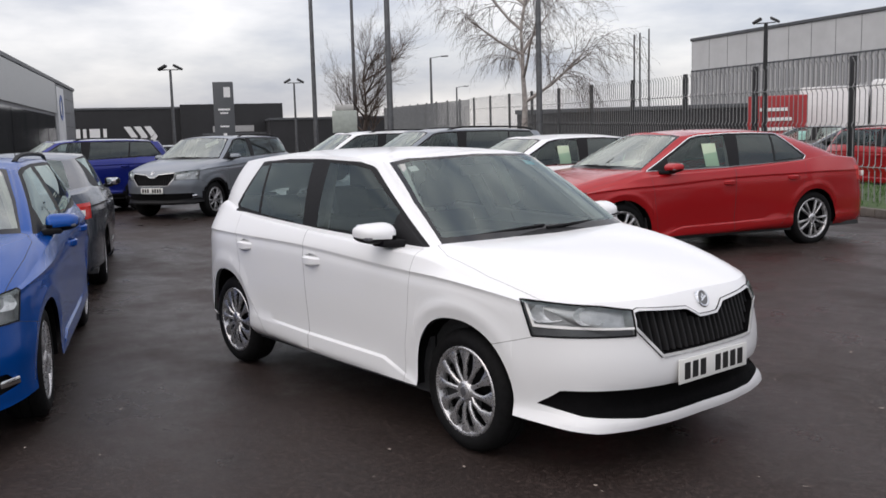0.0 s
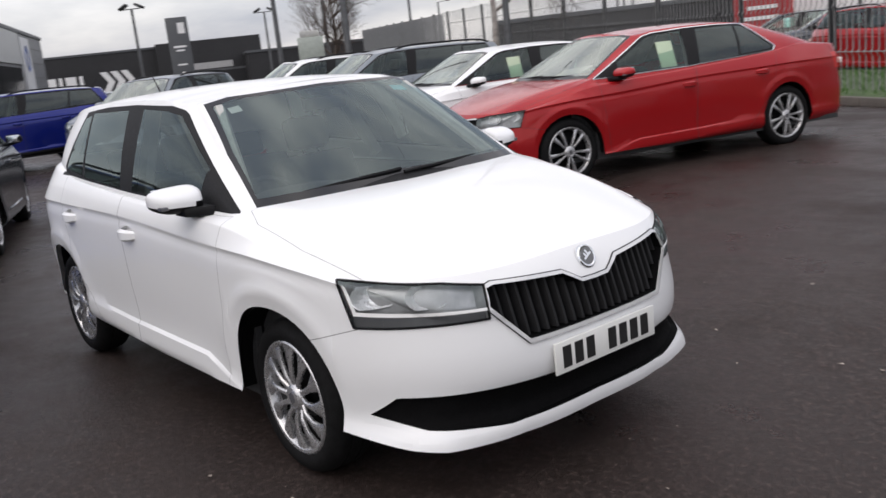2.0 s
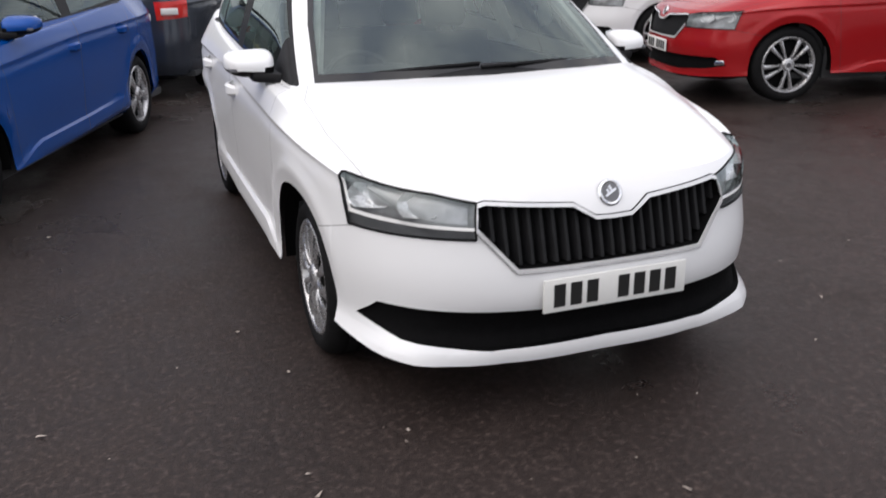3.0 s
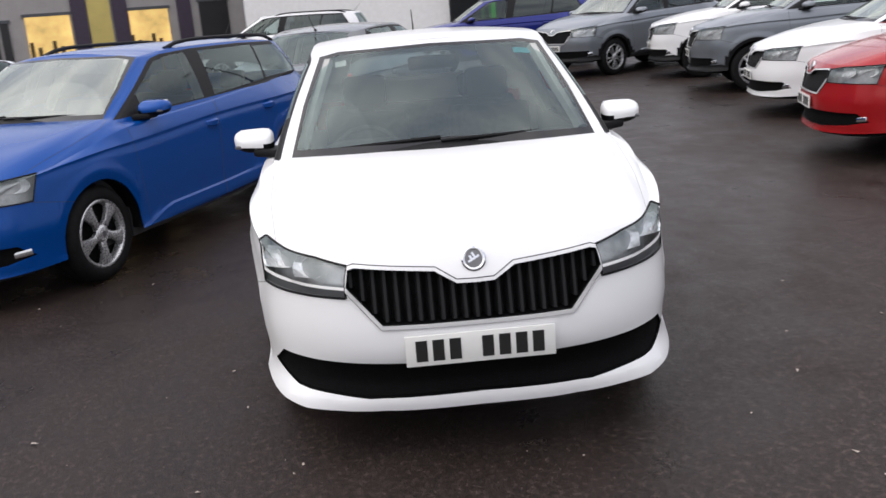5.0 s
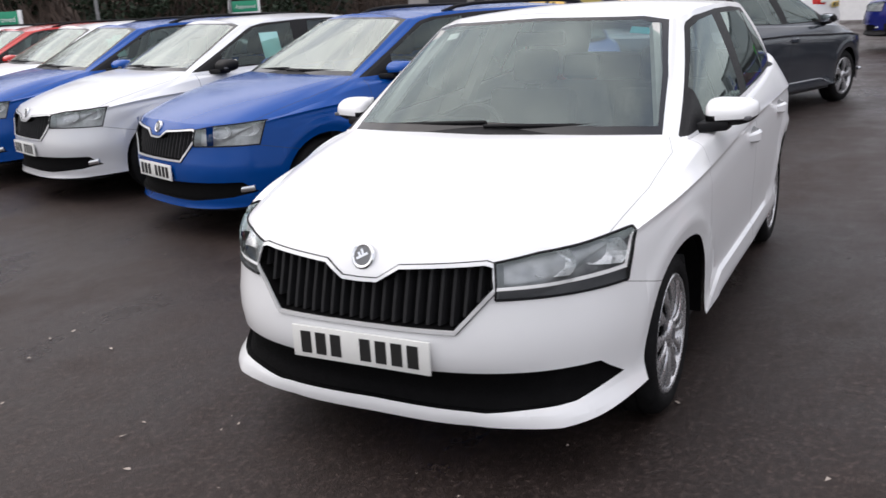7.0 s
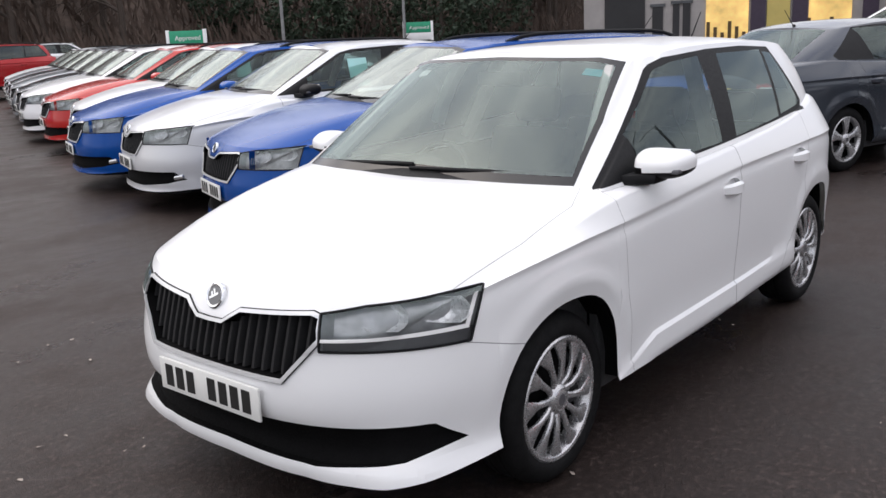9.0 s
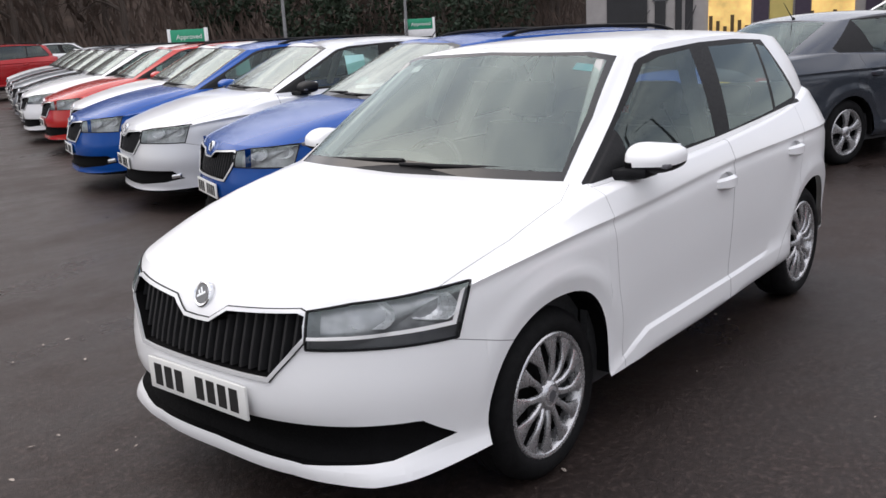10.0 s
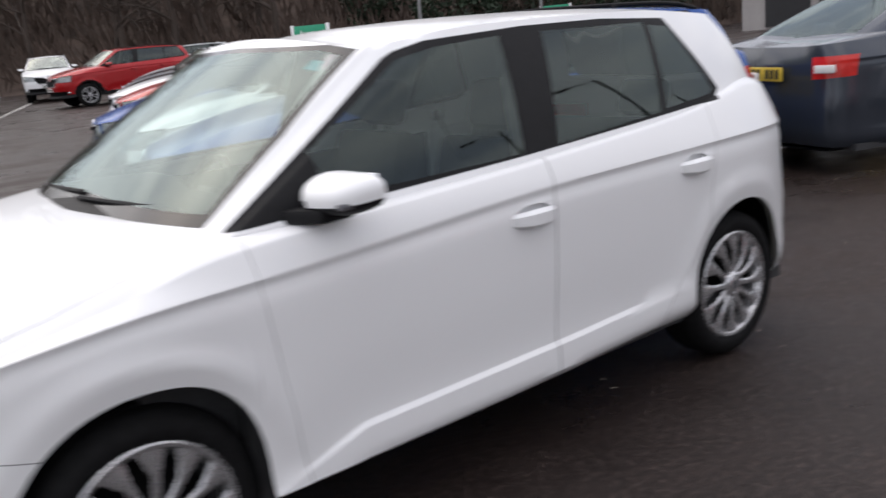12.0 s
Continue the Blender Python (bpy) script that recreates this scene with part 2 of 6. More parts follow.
def box(bm, lo, hi, m=None, bevel=0.0):
    r = bmesh.ops.create_cube(bm, size=1)
    vs = r["verts"]
    c = [(a + b) / 2 for a, b in zip(lo, hi)]
    s = [b - a for a, b in zip(lo, hi)]
    for v in vs:
        v.co = Vector([c[i] + v.co[i] * s[i] for i in range(3)])
        if m is not None:
            v.co = m @ v.co
    if bevel:
        es = list({e for v in vs for e in v.link_edges})
        bmesh.ops.bevel(bm, geom=es, offset=bevel, segments=2, affect="EDGES", profile=0.5)
    return bm


def boxes(*items, bevel=0.0, m=None):
    bm = bmesh.new()
    for lo, hi in items:
        box(bm, lo, hi, m, bevel)
    return bm


def tube(bm, a, b, r0, r1=None, seg=8, cap=True):
    """A tapered rod from a to b."""
    r1 = r0 if r1 is None else r1
    a, b = Vector(a), Vector(b)
    q = (b - a).to_track_quat("Z", "Y")
    rings = []
    for p, r in ((a, r0), (b, r1)):
        rings.append([bm.verts.new(p + q @ Vector((r * math.cos(t), r * math.sin(t), 0))) for t in [2 * math.pi * i / seg for i in range(seg)]])
    for i in range(seg):
        bm.faces.new((rings[0][i], rings[0][(i + 1) % seg], rings[1][(i + 1) % seg], rings[1][i]))
    if cap:
        bm.faces.new(rings[0][::-1])
        bm.faces.new(rings[1])
    return bm


def sweep(bm, pts, r, seg=7):
    """One bent rod through pts."""
    rings = []
    for i, p in enumerate(pts):
        d = pts[min(i + 1, len(pts) - 1)] - pts[max(i - 1, 0)]
        q = d.to_track_quat("Z", "Y")
        rings.append([bm.verts.new(p + q @ Vector((r * math.cos(t), r * math.sin(t), 0))) for t in [2 * math.pi * k / seg for k in range(seg)]])
    for a, b in zip(rings, rings[1:]):
        for i in range(seg):
            bm.faces.new((a[i], a[(i + 1) % seg], b[(i + 1) % seg], b[i]))
    bm.faces.new(rings[0][::-1])
    bm.faces.new(rings[-1])
    bmesh.ops.recalc_face_normals(bm, faces=bm.faces)
    return bm


def lathe(bm, profile, seg=40, m=None):
    """Turns (radius, y) pairs about the y axis."""
    rings = []
    for r, y in profile:
        rings.append([bm.verts.new(Vector((r * math.cos(t), y, r * math.sin(t)))) for t in [2 * math.pi * i / seg for i in range(seg)]])
    for a, b in zip(rings, rings[1:]):
        for i in range(seg):
            bm.faces.new((a[i], a[(i + 1) % seg], b[(i + 1) % seg], b[i]))
    bmesh.ops.remove_doubles(bm, verts=bm.verts, dist=1e-5)
    if m is not None:
        bmesh.ops.transform(bm, matrix=m, verts=bm.verts)
    bmesh.ops.recalc_face_normals(bm, faces=bm.faces)
    return bm


def text_mesh(name, body, size, mat, m, parent=None, spread=1.0, depth=0.002):
    cu = bpy.data.curves.new(name, "FONT")
    cu.body, cu.size, cu.align_x, cu.align_y, cu.extrude, cu.space_character = body, size, "CENTER", "CENTER", depth, spread
    tmp = bpy.data.objects.new(name, cu)
    scene.collection.objects.link(tmp)
    bpy.context.view_layer.update()
    me = bpy.data.meshes.new_from_object(tmp.evaluated_get(bpy.context.evaluated_depsgraph_get()))
    bpy.data.objects.remove(tmp)
    me.materials.clear()
    me.materials.append(mat)
    ob = new(name, me)
    ob.parent = parent
    ob.matrix_basis = m
    return ob


def hermite(us, vals, u):
    """A smooth curve through vals at us."""
    us, vals = np.asarray(us, float), np.asarray(vals, float)
    d = np.gradient(vals, us)
    i = np.clip(np.searchsorted(us, u, side="right") - 1, 0, len(us) - 2)
    h = us[i + 1] - us[i]
    t = (u - us[i]) / h
    return (vals[i] * (2 * t**3 - 3 * t**2 + 1) + d[i] * h * (t**3 - 2 * t**2 + t) + vals[i + 1] * (3 * t**2 - 2 * t**3) + d[i + 1] * h * (t**3 - t**2))


# ---- cars ----
# Body tags
BODY, SCREEN_F, GLASS_F, GLASS_R, GLASS_Q, SCREEN_B, DLO, LAMP_F, GRILLE, FRAME, INTAKE, DOOR_F, DOOR_R, BONNET, LAMP_B, GAP, LOWTRIM, FRIT, LAMP_S, LAMP_L, CUP = range(21)
LOWER, LEDGE, CABINZ, ROOFZ = range(4)


def car_spec(**over):
    """The main measures of a car: x forward from mid-wheelbase, z up from the ground."""
    s = dict(xf=2.085, xr=1.905, ax=1.235, w=0.866, lip=0.79, cowl=1.02, xcowl=1.03, xtop=0.40, top=1.43, xend=-1.59, xtail=-1.79, ztail=1.07,
             belt=1.01, yroof=0.61, sill=0.25, arch=0.345, hub=0.305, crown=0.036, deck=0.0, n=9, tyre=0.302, rim=0.212, clad=False, chin=0.0, tuck=0.0, line=0.0, back=1.0)
    s.update(over)
    return s


def car_outlines(s):
    """Four half outlines of twelve stations, from the nose's middle round the side to the tail's middle."""
    xf, xr, ax, w, lip, cw, xc, xt, top, xe, xb, zt, be, yr = (s[k] for k in ("xf", "xr", "ax", "w", "lip", "cowl", "xcowl", "xtop", "top", "xend", "xtail", "ztail", "belt", "yroof"))
    rt = -xr + 0.07 + s["deck"] * 0
    dk = zt - 0.02
    plan = [(xf, 0), (xf - 0.03, 0.36), (xf - 0.165, 0.62 * w / 0.866), (xf - 0.40, w - 0.088), (ax, w - 0.008), (0.7, w), (-0.1, w), (-0.95 * ax / 1.235, w - 0.002), (-ax - 0.17, w - 0.02),
            (-xr + 0.14, w - 0.17), (-xr + 0.025, 0.36), (-xr, 0)]
    shoulder = [(xf - 0.11, 0, lip), (xf - 0.13, 0.36, lip - 0.005), (xf - 0.255, 0.60 * w / 0.866, lip - 0.003), (xf - 0.485, w - 0.122, lip + 0.002), (ax, w - 0.062, lip + 0.085), (xc - 0.18, w - 0.035, be - 0.05),
                (-0.1, w - 0.04, be - 0.01), (-0.95 * ax / 1.235, w - 0.066, be + 0.04), (-ax - 0.17, w - 0.12, zt + 0.02 - s["deck"] * 0.06), (rt - 0.02 + 0.11, w - 0.26, dk + 0.01), (rt + 0.03, 0.33, dk - 0.01), (rt, 0, dk - 0.01)]
    base = [(xc, 0, cw), (xc - 0.01, 0.36, cw - 0.002), (xc - 0.065, w - 0.25, cw - 0.005), (xc - 0.110, w - 0.165, cw - 0.010), (xc - 0.145, w - 0.115, cw - 0.018), (xc - 0.24, w - 0.083, be - 0.028),
            (-0.1, w - 0.068, be), (-0.95 * ax / 1.235, w - 0.09, be + 0.05), (min(-ax - 0.17, xb + 0.42), w - 0.155, zt + 0.04), (xb + 0.09, w - 0.30, zt + 0.03), (xb + 0.01, 0.32, zt + 0.012), (xb, 0, zt + 0.005)]
    k = (xe + 1.59)
    roof = [(xt, 0, top + 0.005), (xt - 0.015, 0.33, top - 0.005), (xt - 0.068, yr - 0.08, top - 0.034), (xt - 0.13, yr - 0.037, top - 0.037), (xt - 0.23, yr - 0.02, top - 0.026), (xt - 0.40, yr - 0.005, top - 0.008),
            (xt - 0.80 + 0.2 * k, yr, top), (-0.95 + 0.7 * k, yr - 0.01, top - 0.008), (-1.35 + 0.95 * k, yr - 0.045, top - 0.038), (xe + 0.06, yr - 0.13, top - 0.052), (xe + 0.01, 0.30, top - 0.046), (xe, 0, top - 0.042)]
    return plan, shoulder, base, roof


def curve_set(rows):
    us = np.arange(-2, len(rows) + 2)
    a = np.array(rows, float)
    flip = np.array([1, -1, 1][: a.shape[1]])
    a = np.vstack([a[2] * flip, a[1] * flip, a, a[-2] * flip, a[-3] * flip])
    return lambda u: np.stack([hermite(us, a[:, i], u) for i in range(a.shape[1])], -1)


def car_shell(s):
    """Half of the body as one skin, from sill to the roof's middle, with its zones marked."""
    plan, shoulder, base, roof = [curve_set(r) for r in car_outlines(s)]
    n, ax, R, hub = s["n"], s["ax"], s["arch"], s["hub"]
    us = list(np.linspace(0, 11, 11 * n + 1))
    fine = np.linspace(2.5, 9.5, 1600)
    fx = plan(fine)[:, 0]
    for xw in (ax, -ax):
        keep = np.interp([-(xw + R * 1.03), -(xw - R * 1.03)], -fx, fine)
        us = [u for u in us if not keep[0] < u < keep[1]]
        aft = R * (s["back"] if xw > 0 else 1.0)
        xs = [xw + (R if t < math.pi / 2 else aft) * math.cos(t) for t in np.linspace(0, math.pi, 4 * n // 2 + 3)]
        xs = [xw + R * 1.004] + xs + [xw - aft * 1.004]
        if aft < R:
            xs += [xw - R * f for f in np.linspace(s["back"] + 0.03, 1.02, 4)]
        us += [float(v) for v in np.interp([-x for x in xs], -fx, fine)]
    us = np.array(sorted(us))
    L0, L1, L2, L3 = plan(us), shoulder(us), base(us), roof(us)
    d = plan(us + 1e-3) - plan(us - 1e-3)
    nrm = np.stack([d[:, 1], -d[:, 0]], -1)
    nrm /= np.linalg.norm(nrm, axis=1)[:, None]
    k = s["lip"] / 0.79
    wf = np.clip((4.0 - us) / 1.6, 0, 1)
    wf = wf * wf * (3 - 2 * wf)
    wr = np.clip((us - 8.0) / 1.4, 0, 1)
    wr = wr * wr * (3 - 2 * wr)
    ws = 1 - wf - wr
    lift = (s["sill"] - 0.25)
    sill = hermite(np.arange(12), [v + lift for v in (0.238 - 0.5 * s["tuck"], 0.238 - 0.5 * s["tuck"], 0.243 - 0.35 * s["tuck"], 0.258, 0.280, 0.280, 0.270, 0.262, 0.258, 0.26, 0.27, 0.27)], us)
    bot = sill.copy()
    for xw in (ax, -ax):
        behind = (L0[:, 0] < xw) & (xw > 0) & (s["back"] < 1)
        dx = np.abs(L0[:, 0] - xw) / np.where(behind, R * s["back"], R)
        bend = np.where(behind, 2.5, 2.0)
        m = dx <= 1.001
        bot[m] = np.maximum(bot[m], hub + R * np.clip(1 - dx[m] ** bend[m], 0, None) ** (1 / bend[m]))
    be = s["belt"] + s["line"]
    crease = hermite(np.arange(12), [0.62 * k, 0.625 * k, 0.66 * k, 0.772 * k, be - 0.162, be - 0.140, be - 0.100, be - 0.088, be - 0.083, be - 0.10, be - 0.13, be - 0.13], us)
    crease = np.maximum(crease, bot + 0.03)
    rows, zones = [], []

    ledge = np.interp(-L0[:, 0], [-0.93, -0.64, 0.2, 0.85], [0.284, 0.372, 0.380, 0.400]) + lift
    fade = np.interp(-L0[:, 0], [-0.9, -0.6, 0.5, 0.9], [0.6, 1.0, 0.9, 0.35])

    def side_inset(z, zc):
        r = z - ledge
        v = np.interp(r, [-0.13, -0.105, -0.085, -0.05, 0.0, 0.013, 0.06, 0.14, 0.24, 0.45], [0.05, 0.014, 0.000, 0.000, 0.003, 0.018, 0.018, 0.013, 0.006, 0.003])
        return np.where(r > 0, v * fade, v) + 0.009 * np.exp(-(((z - zc + 0.022) / 0.020) ** 2))

    tk = s["tuck"] * np.interp(us, [0, 1, 1.6, 2.0, 2.4, 3, 4], [1.0, 0.85, 0.2, -0.45, -0.5, -0.35, 0])

    def front_inset(z):
        zs, q = [0.19, 0.205, 0.225, 0.27, 0.29, 0.40, 0.43, 0.5, 0.62, 0.9], (z - lift) / k
        rest = hermite(zs, [0.012, 0.004, s["chin"], s["chin"] + 0.010, 0.024, 0.020, 0.013, 0.010, 0.026, 0.05], q)
        return rest + tk * np.interp(q, [0.19, 0.225, 0.28, 0.42], [1.15, 1.0, 0.8, 0.0])

    def rear_inset(z):
        return hermite([0.2, 0.27, 0.32, 0.45, 0.62, 0.70, 0.9, 1.3], [0.05, 0.03, 0.012, 0.0, 0.0, 0.012, 0.03, 0.06], z - lift)

    blend = np.clip((wf - 0.2) / 0.6, 0, 1)
    shelf = np.maximum(ledge, bot + 0.012) * (1 - blend) + (bot + (crease - bot) * 0.22) * blend
    levels = [bot + (shelf - bot) * t for t in (0, 0.22, 0.45, 0.68, 0.86, 1.0)]
    step = np.minimum(0.013, (crease - shelf) * 0.2)
    levels += [shelf + step + (crease - shelf - step) * t for t in (0, 0.1, 0.22, 0.36, 0.5, 0.64, 0.76, 0.86, 0.92, 0.95, 0.97, 0.985, 1.0)]
    for z in levels:
        ins = wf * front_inset(z) + ws * side_inset(z, crease) + wr * rear_inset(z)
        far = np.minimum(np.hypot(L0[:, 0] - ax, z - hub), np.hypot(L0[:, 0] + ax, z - hub))
        flare = (0.012 * np.clip((R + 0.095 - far) / 0.022, 0, 1) - 0.015 * np.clip((R + 0.070 - far) / 0.070, 0, 1)) * (1 - wf) * (1 - wr) * np.clip((z - hub + 0.02) / 0.12, 0, 1)
        xy = L0 - nrm * (ins - flare)[:, None]
        rows.append(np.column_stack([xy, z]))
        zones.append(LOWER)
    pc = rows[-1]
    for t in (0.06, 0.25, 0.5, 0.75, 0.93, 1.0):
        p = pc + (L1 - pc) * t
        p[:, :2] += nrm * ((0.003 + 0.017 * wf[:, None]) * 4 * t * (1 - t))
        rows.append(p)
        zones.append(LOWER)
    hood = np.interp(us, [0, 2, 3, 4, 5, 12], [0.042, 0.040, 0.024, 0.010, 0.004, 0.004])
    for t in (0.03, 0.1, 0.22, 0.36, 0.52, 0.68, 0.84, 0.96, 1.0):
        p = L1 + (L2 - L1) * t
        p[:, 2] += hood * (4 * t * (1 - t)) * (1.15 - 0.3 * t)
        rows.append(p)
        zones.append(LEDGE)
    out = np.column_stack([nrm, np.zeros(len(us))])
    bulge = np.interp(us, [0, 2, 3, 4, 8, 9, 11], [0.025, 0.025, 0.012, 0.016, 0.016, 0.02, 0.03])
    for t in (0.04, 0.12, 0.26, 0.42, 0.58, 0.74, 0.87, 0.95, 1.0):
        p = L2 + (L3 - L2) * t + out * (bulge * 4 * t * (1 - t))[:, None]
        rows.append(p)
        zones.append(CABINZ)
    crown = s["crown"] * L3[:, 1] / s["yroof"]
    for t in (0.06, 0.16, 0.32, 0.52, 0.76, 1.0):
        p = L3.copy()
        p[:, 1] *= 1 - t
        p[:, 2] += crown * (1 - (1 - t) ** 2.2)
        rows.append(p)
        zones.append(ROOFZ)
    bm = bmesh.new()
    zl, tg = bm.faces.layers.int.new("zone"), bm.faces.layers.int.new("tag")
    grid = [[bm.verts.new(c) for c in r] for r in rows]
    for j in range(len(rows) - 1):
        for i in range(len(us) - 1):
            f = bm.faces.new((grid[j][i], grid[j + 1][i], grid[j + 1][i + 1], grid[j][i + 1]))
            f[zl] = zones[j + 1]
    for v in bm.verts:
        if abs(v.co.y) < 1e-4:
            v.co.y = 0
    bmesh.ops.remove_doubles(bm, verts=bm.verts, dist=2e-4)
    return bm


def cut(bm, pts, a, b, tag, zones, near=None, over=(BODY,)):
    """Scores a convex outline into the skin and marks what lies within. a, b: the directions across which it is drawn."""
    zl, tg = bm.faces.layers.int["zone"], bm.faces.layers.int["tag"]
    a, b = Vector(a).normalized(), Vector(b).normalized()
    q = [(Vector(p).dot(a), Vector(p).dot(b)) if len(p) == 3 else p for p in pts]
    area = sum(q[i][0] * q[(i + 1) % len(q)][1] - q[(i + 1) % len(q)][0] * q[i][1] for i in range(len(q)))
    if area < 0:
        q = q[::-1]
    lo = [min(c[i] for c in q) for i in (0, 1)]
    hi = [max(c[i] for c in q) for i in (0, 1)]
    cand = []
    for f in bm.faces:
        if f[zl] in zones and f[tg] in over and (near is None or near(f.calc_center_median())):
            us = [v.co.dot(a) for v in f.verts]
            vs = [v.co.dot(b) for v in f.verts]
            if min(us) < hi[0] and max(us) > lo[0] and min(vs) < hi[1] and max(vs) > lo[1]:
                cand.append(f)
    for i in range(len(q)):
        (x0, y0), (x1, y1) = q[i], q[(i + 1) % len(q)]
        no = a * (y1 - y0) - b * (x1 - x0)
        if no.length < 1e-6:
            continue
        no.normalize()
        co = a * x0 + b * y0
        geom = list(set(cand) | {e for f in cand for e in f.edges} | {v for f in cand for v in f.verts})
        res = bmesh.ops.bisect_plane(bm, geom=geom, dist=1e-5, plane_co=co, plane_no=no)
        faces = [g for g in res["geom"] if isinstance(g, bmesh.types.BMFace)]
        cand = [f for f in faces if f.is_valid and (f.calc_center_median() - co).dot(no) < 0]
    for f in cand:
        f[tg] = tag
    return cand


def extract(bm, pick):
    """A copy of the picked faces as a mesh of its own."""
    o, seen = bmesh.new(), {}
    for f in bm.faces:
        if pick(f):
            vs = []
            for v in f.verts:
                if v not in seen:
                    seen[v] = o.verts.new(v.co)
                vs.append(seen[v])
            try:
                o.faces.new(vs)
            except ValueError:
                pass
    return o


def even(ob):
    """Gives a curved pane the normals of one smooth sheet."""
    co = np.array([v.co for v in ob.data.vertices])
    if len(co) < 12:
        return ob
    y, z = co[:, 1], co[:, 2] - co[:, 2].mean()
    terms = np.column_stack([np.ones(len(co)), y**2, z, z**2, y**2 * z, y**4])
    k = np.linalg.lstsq(terms, co[:, 0], rcond=None)[0]
    gy = 2 * k[1] * y + 2 * k[4] * y * z + 4 * k[5] * y**3
    gz = k[2] + 2 * k[3] * z + k[4] * y**2
    n = np.column_stack([np.ones(len(co)), -gy, -gz])
    n /= np.linalg.norm(n, axis=1)[:, None]
    ob.data.normals_split_custom_set_from_vertices([tuple(v) for v in n])
    return ob


def sink(o, vec, walls=True):
    """Pushes a patch in by vec and leaves walls round it."""
    rim = [e for e in o.edges if e.is_boundary]
    old = {v: v.co.copy() for e in rim for v in e.verts}
    for v in o.verts:
        v.co += Vector(vec)
    if walls:
        top = {v: o.verts.new(c) for v, c in old.items()}
        for e in rim:
            a, b = e.verts
            o.faces.new((a, b, top[b], top[a]))
    return o


def wheel_meshes(s, style):
    """Tyre, face of the wheel, dark back and hub cap, about the y axis, outside towards +y."""
    R, r = s["tyre"], s["rim"]
    w = 0.098 if R < 0.31 else 0.108
    ty = bmesh.new()
    lathe(ty, [(r - 0.015, -w), (r + 0.02, -w), (R - 0.03, -w + 0.005), (R - 0.008, -w + 0.025), (R, -w + 0.05), (R, -0.033), (R - 0.007, -0.030), (R - 0.007, -0.024), (R, -0.021), (R, 0.021), (R - 0.007, 0.024), (R - 0.007, 0.030), (R, 0.033), (R, w - 0.05),
               (R - 0.008, w - 0.025), (R - 0.028, w - 0.006), (r + 0.035, w), (r + 0.012, w - 0.004), (r, w - 0.014), (r - 0.015, w - 0.05)], 44)
    ri = bmesh.new()
    lathe(ri, [(r - 0.028, w - 0.06), (r - 0.022, w - 0.02), (r - 0.012, w - 0.008), (r - 0.002, w - 0.006), (r + 0.005, w - 0.012), (r + 0.003, w - 0.03)], 44)
    count, wid0, wid1 = {"trim": (12, 0.0122, 0.0178), "five": (5, 0.026, 0.043), "ten": (10, 0.010, 0.015)}[style]
    hubr = 0.054 if style == "trim" else 0.058
    spokes = []
    for bend_way in (1, -1):
        sp = bmesh.new()
        pts = []
        for f, half, dep in ((0.0, wid0 * 1.1, w - 0.016), (0.25, wid0 * 0.9, w - 0.006), (0.55, wid0 * (1.02 if style == "trim" else 1.25), w - 0.005), (0.8, wid1 * (1.55 if style == "trim" else 1.1), w - 0.008), (1.0, wid1 * (2.5 if style == "trim" else 1.6), w - 0.012)):
            x = hubr * 0.8 + (r - 0.010 - hubr * 0.8) * f
            bend = 0.011 * math.sin(f * 3.14) * bend_way if style == "trim" else 0
            low = 0.014 if style == "trim" else 0.03
            pts.append([(x, dep - low, -half + bend), (x, dep - 0.006, -half + bend), (x, dep, -half * 0.55 + bend), (x, dep, half * 0.55 + bend), (x, dep - 0.006, half + bend), (x, dep - low, half + bend)])
        g = [[sp.verts.new(Vector(c)) for c in row] for row in pts]
        for a, b in zip(g, g[1:]):
            for k in range(5):
                sp.faces.new((a[k], a[k + 1], b[k + 1], b[k]))
        bmesh.ops.recalc_face_normals(sp, faces=sp.faces)
        spokes.append(sp)
    turns = []
    for i in range(count):
        t = 2 * math.pi * i / count
        if style == "ten":
            t = 2 * math.pi * (i // 2) / 5 + (0.22 if i % 2 else -0.22)
        turns.append((0, t))
    ba = bmesh.new()
    lathe(ba, [(0.0, w - 0.05), (0.09, w - 0.065), (r - 0.03, w - 0.075), (r - 0.02, w - 0.035)], 32)
    cap = bmesh.new()
    lathe(cap, [(0.0, w - 0.002), (0.028, w - 0.003), (0.034, w - 0.006), (0.040, w - 0.004), (hubr - 0.006, w - 0.009), (hubr + 0.002, w - 0.02)], 28)
    return ty, ri, ba, cap, spokes, turns


def seat(bm, x, y, wide=0.25, back=0.62):
    """Cushion, leaning backrest and headrest."""
    box(bm, (x - 0.22, y - wide, 0.36), (x + 0.28, y + wide, 0.52), None, 0.03)
    lean = Matrix.Translation((x - 0.2, y, 0.46)) @ Matrix.Rotation(radians(-17), 4, "Y")
    box(bm, (-0.07, -wide + 0.01, 0.0), (0.07, wide - 0.01, back), lean, 0.035)
    box(bm, (-0.05, -0.13, back + 0.03), (0.05, 0.13, back + 0.22), lean, 0.04)
    tube(bm, lean @ Vector((0, -0.05, back - 0.01)), lean @ Vector((0, -0.05, back + 0.05)), 0.006, seg=6)
    tube(bm, lean @ Vector((0, 0.05, back - 0.01)), lean @ Vector((0, 0.05, back + 0.05)), 0.006, seg=6)


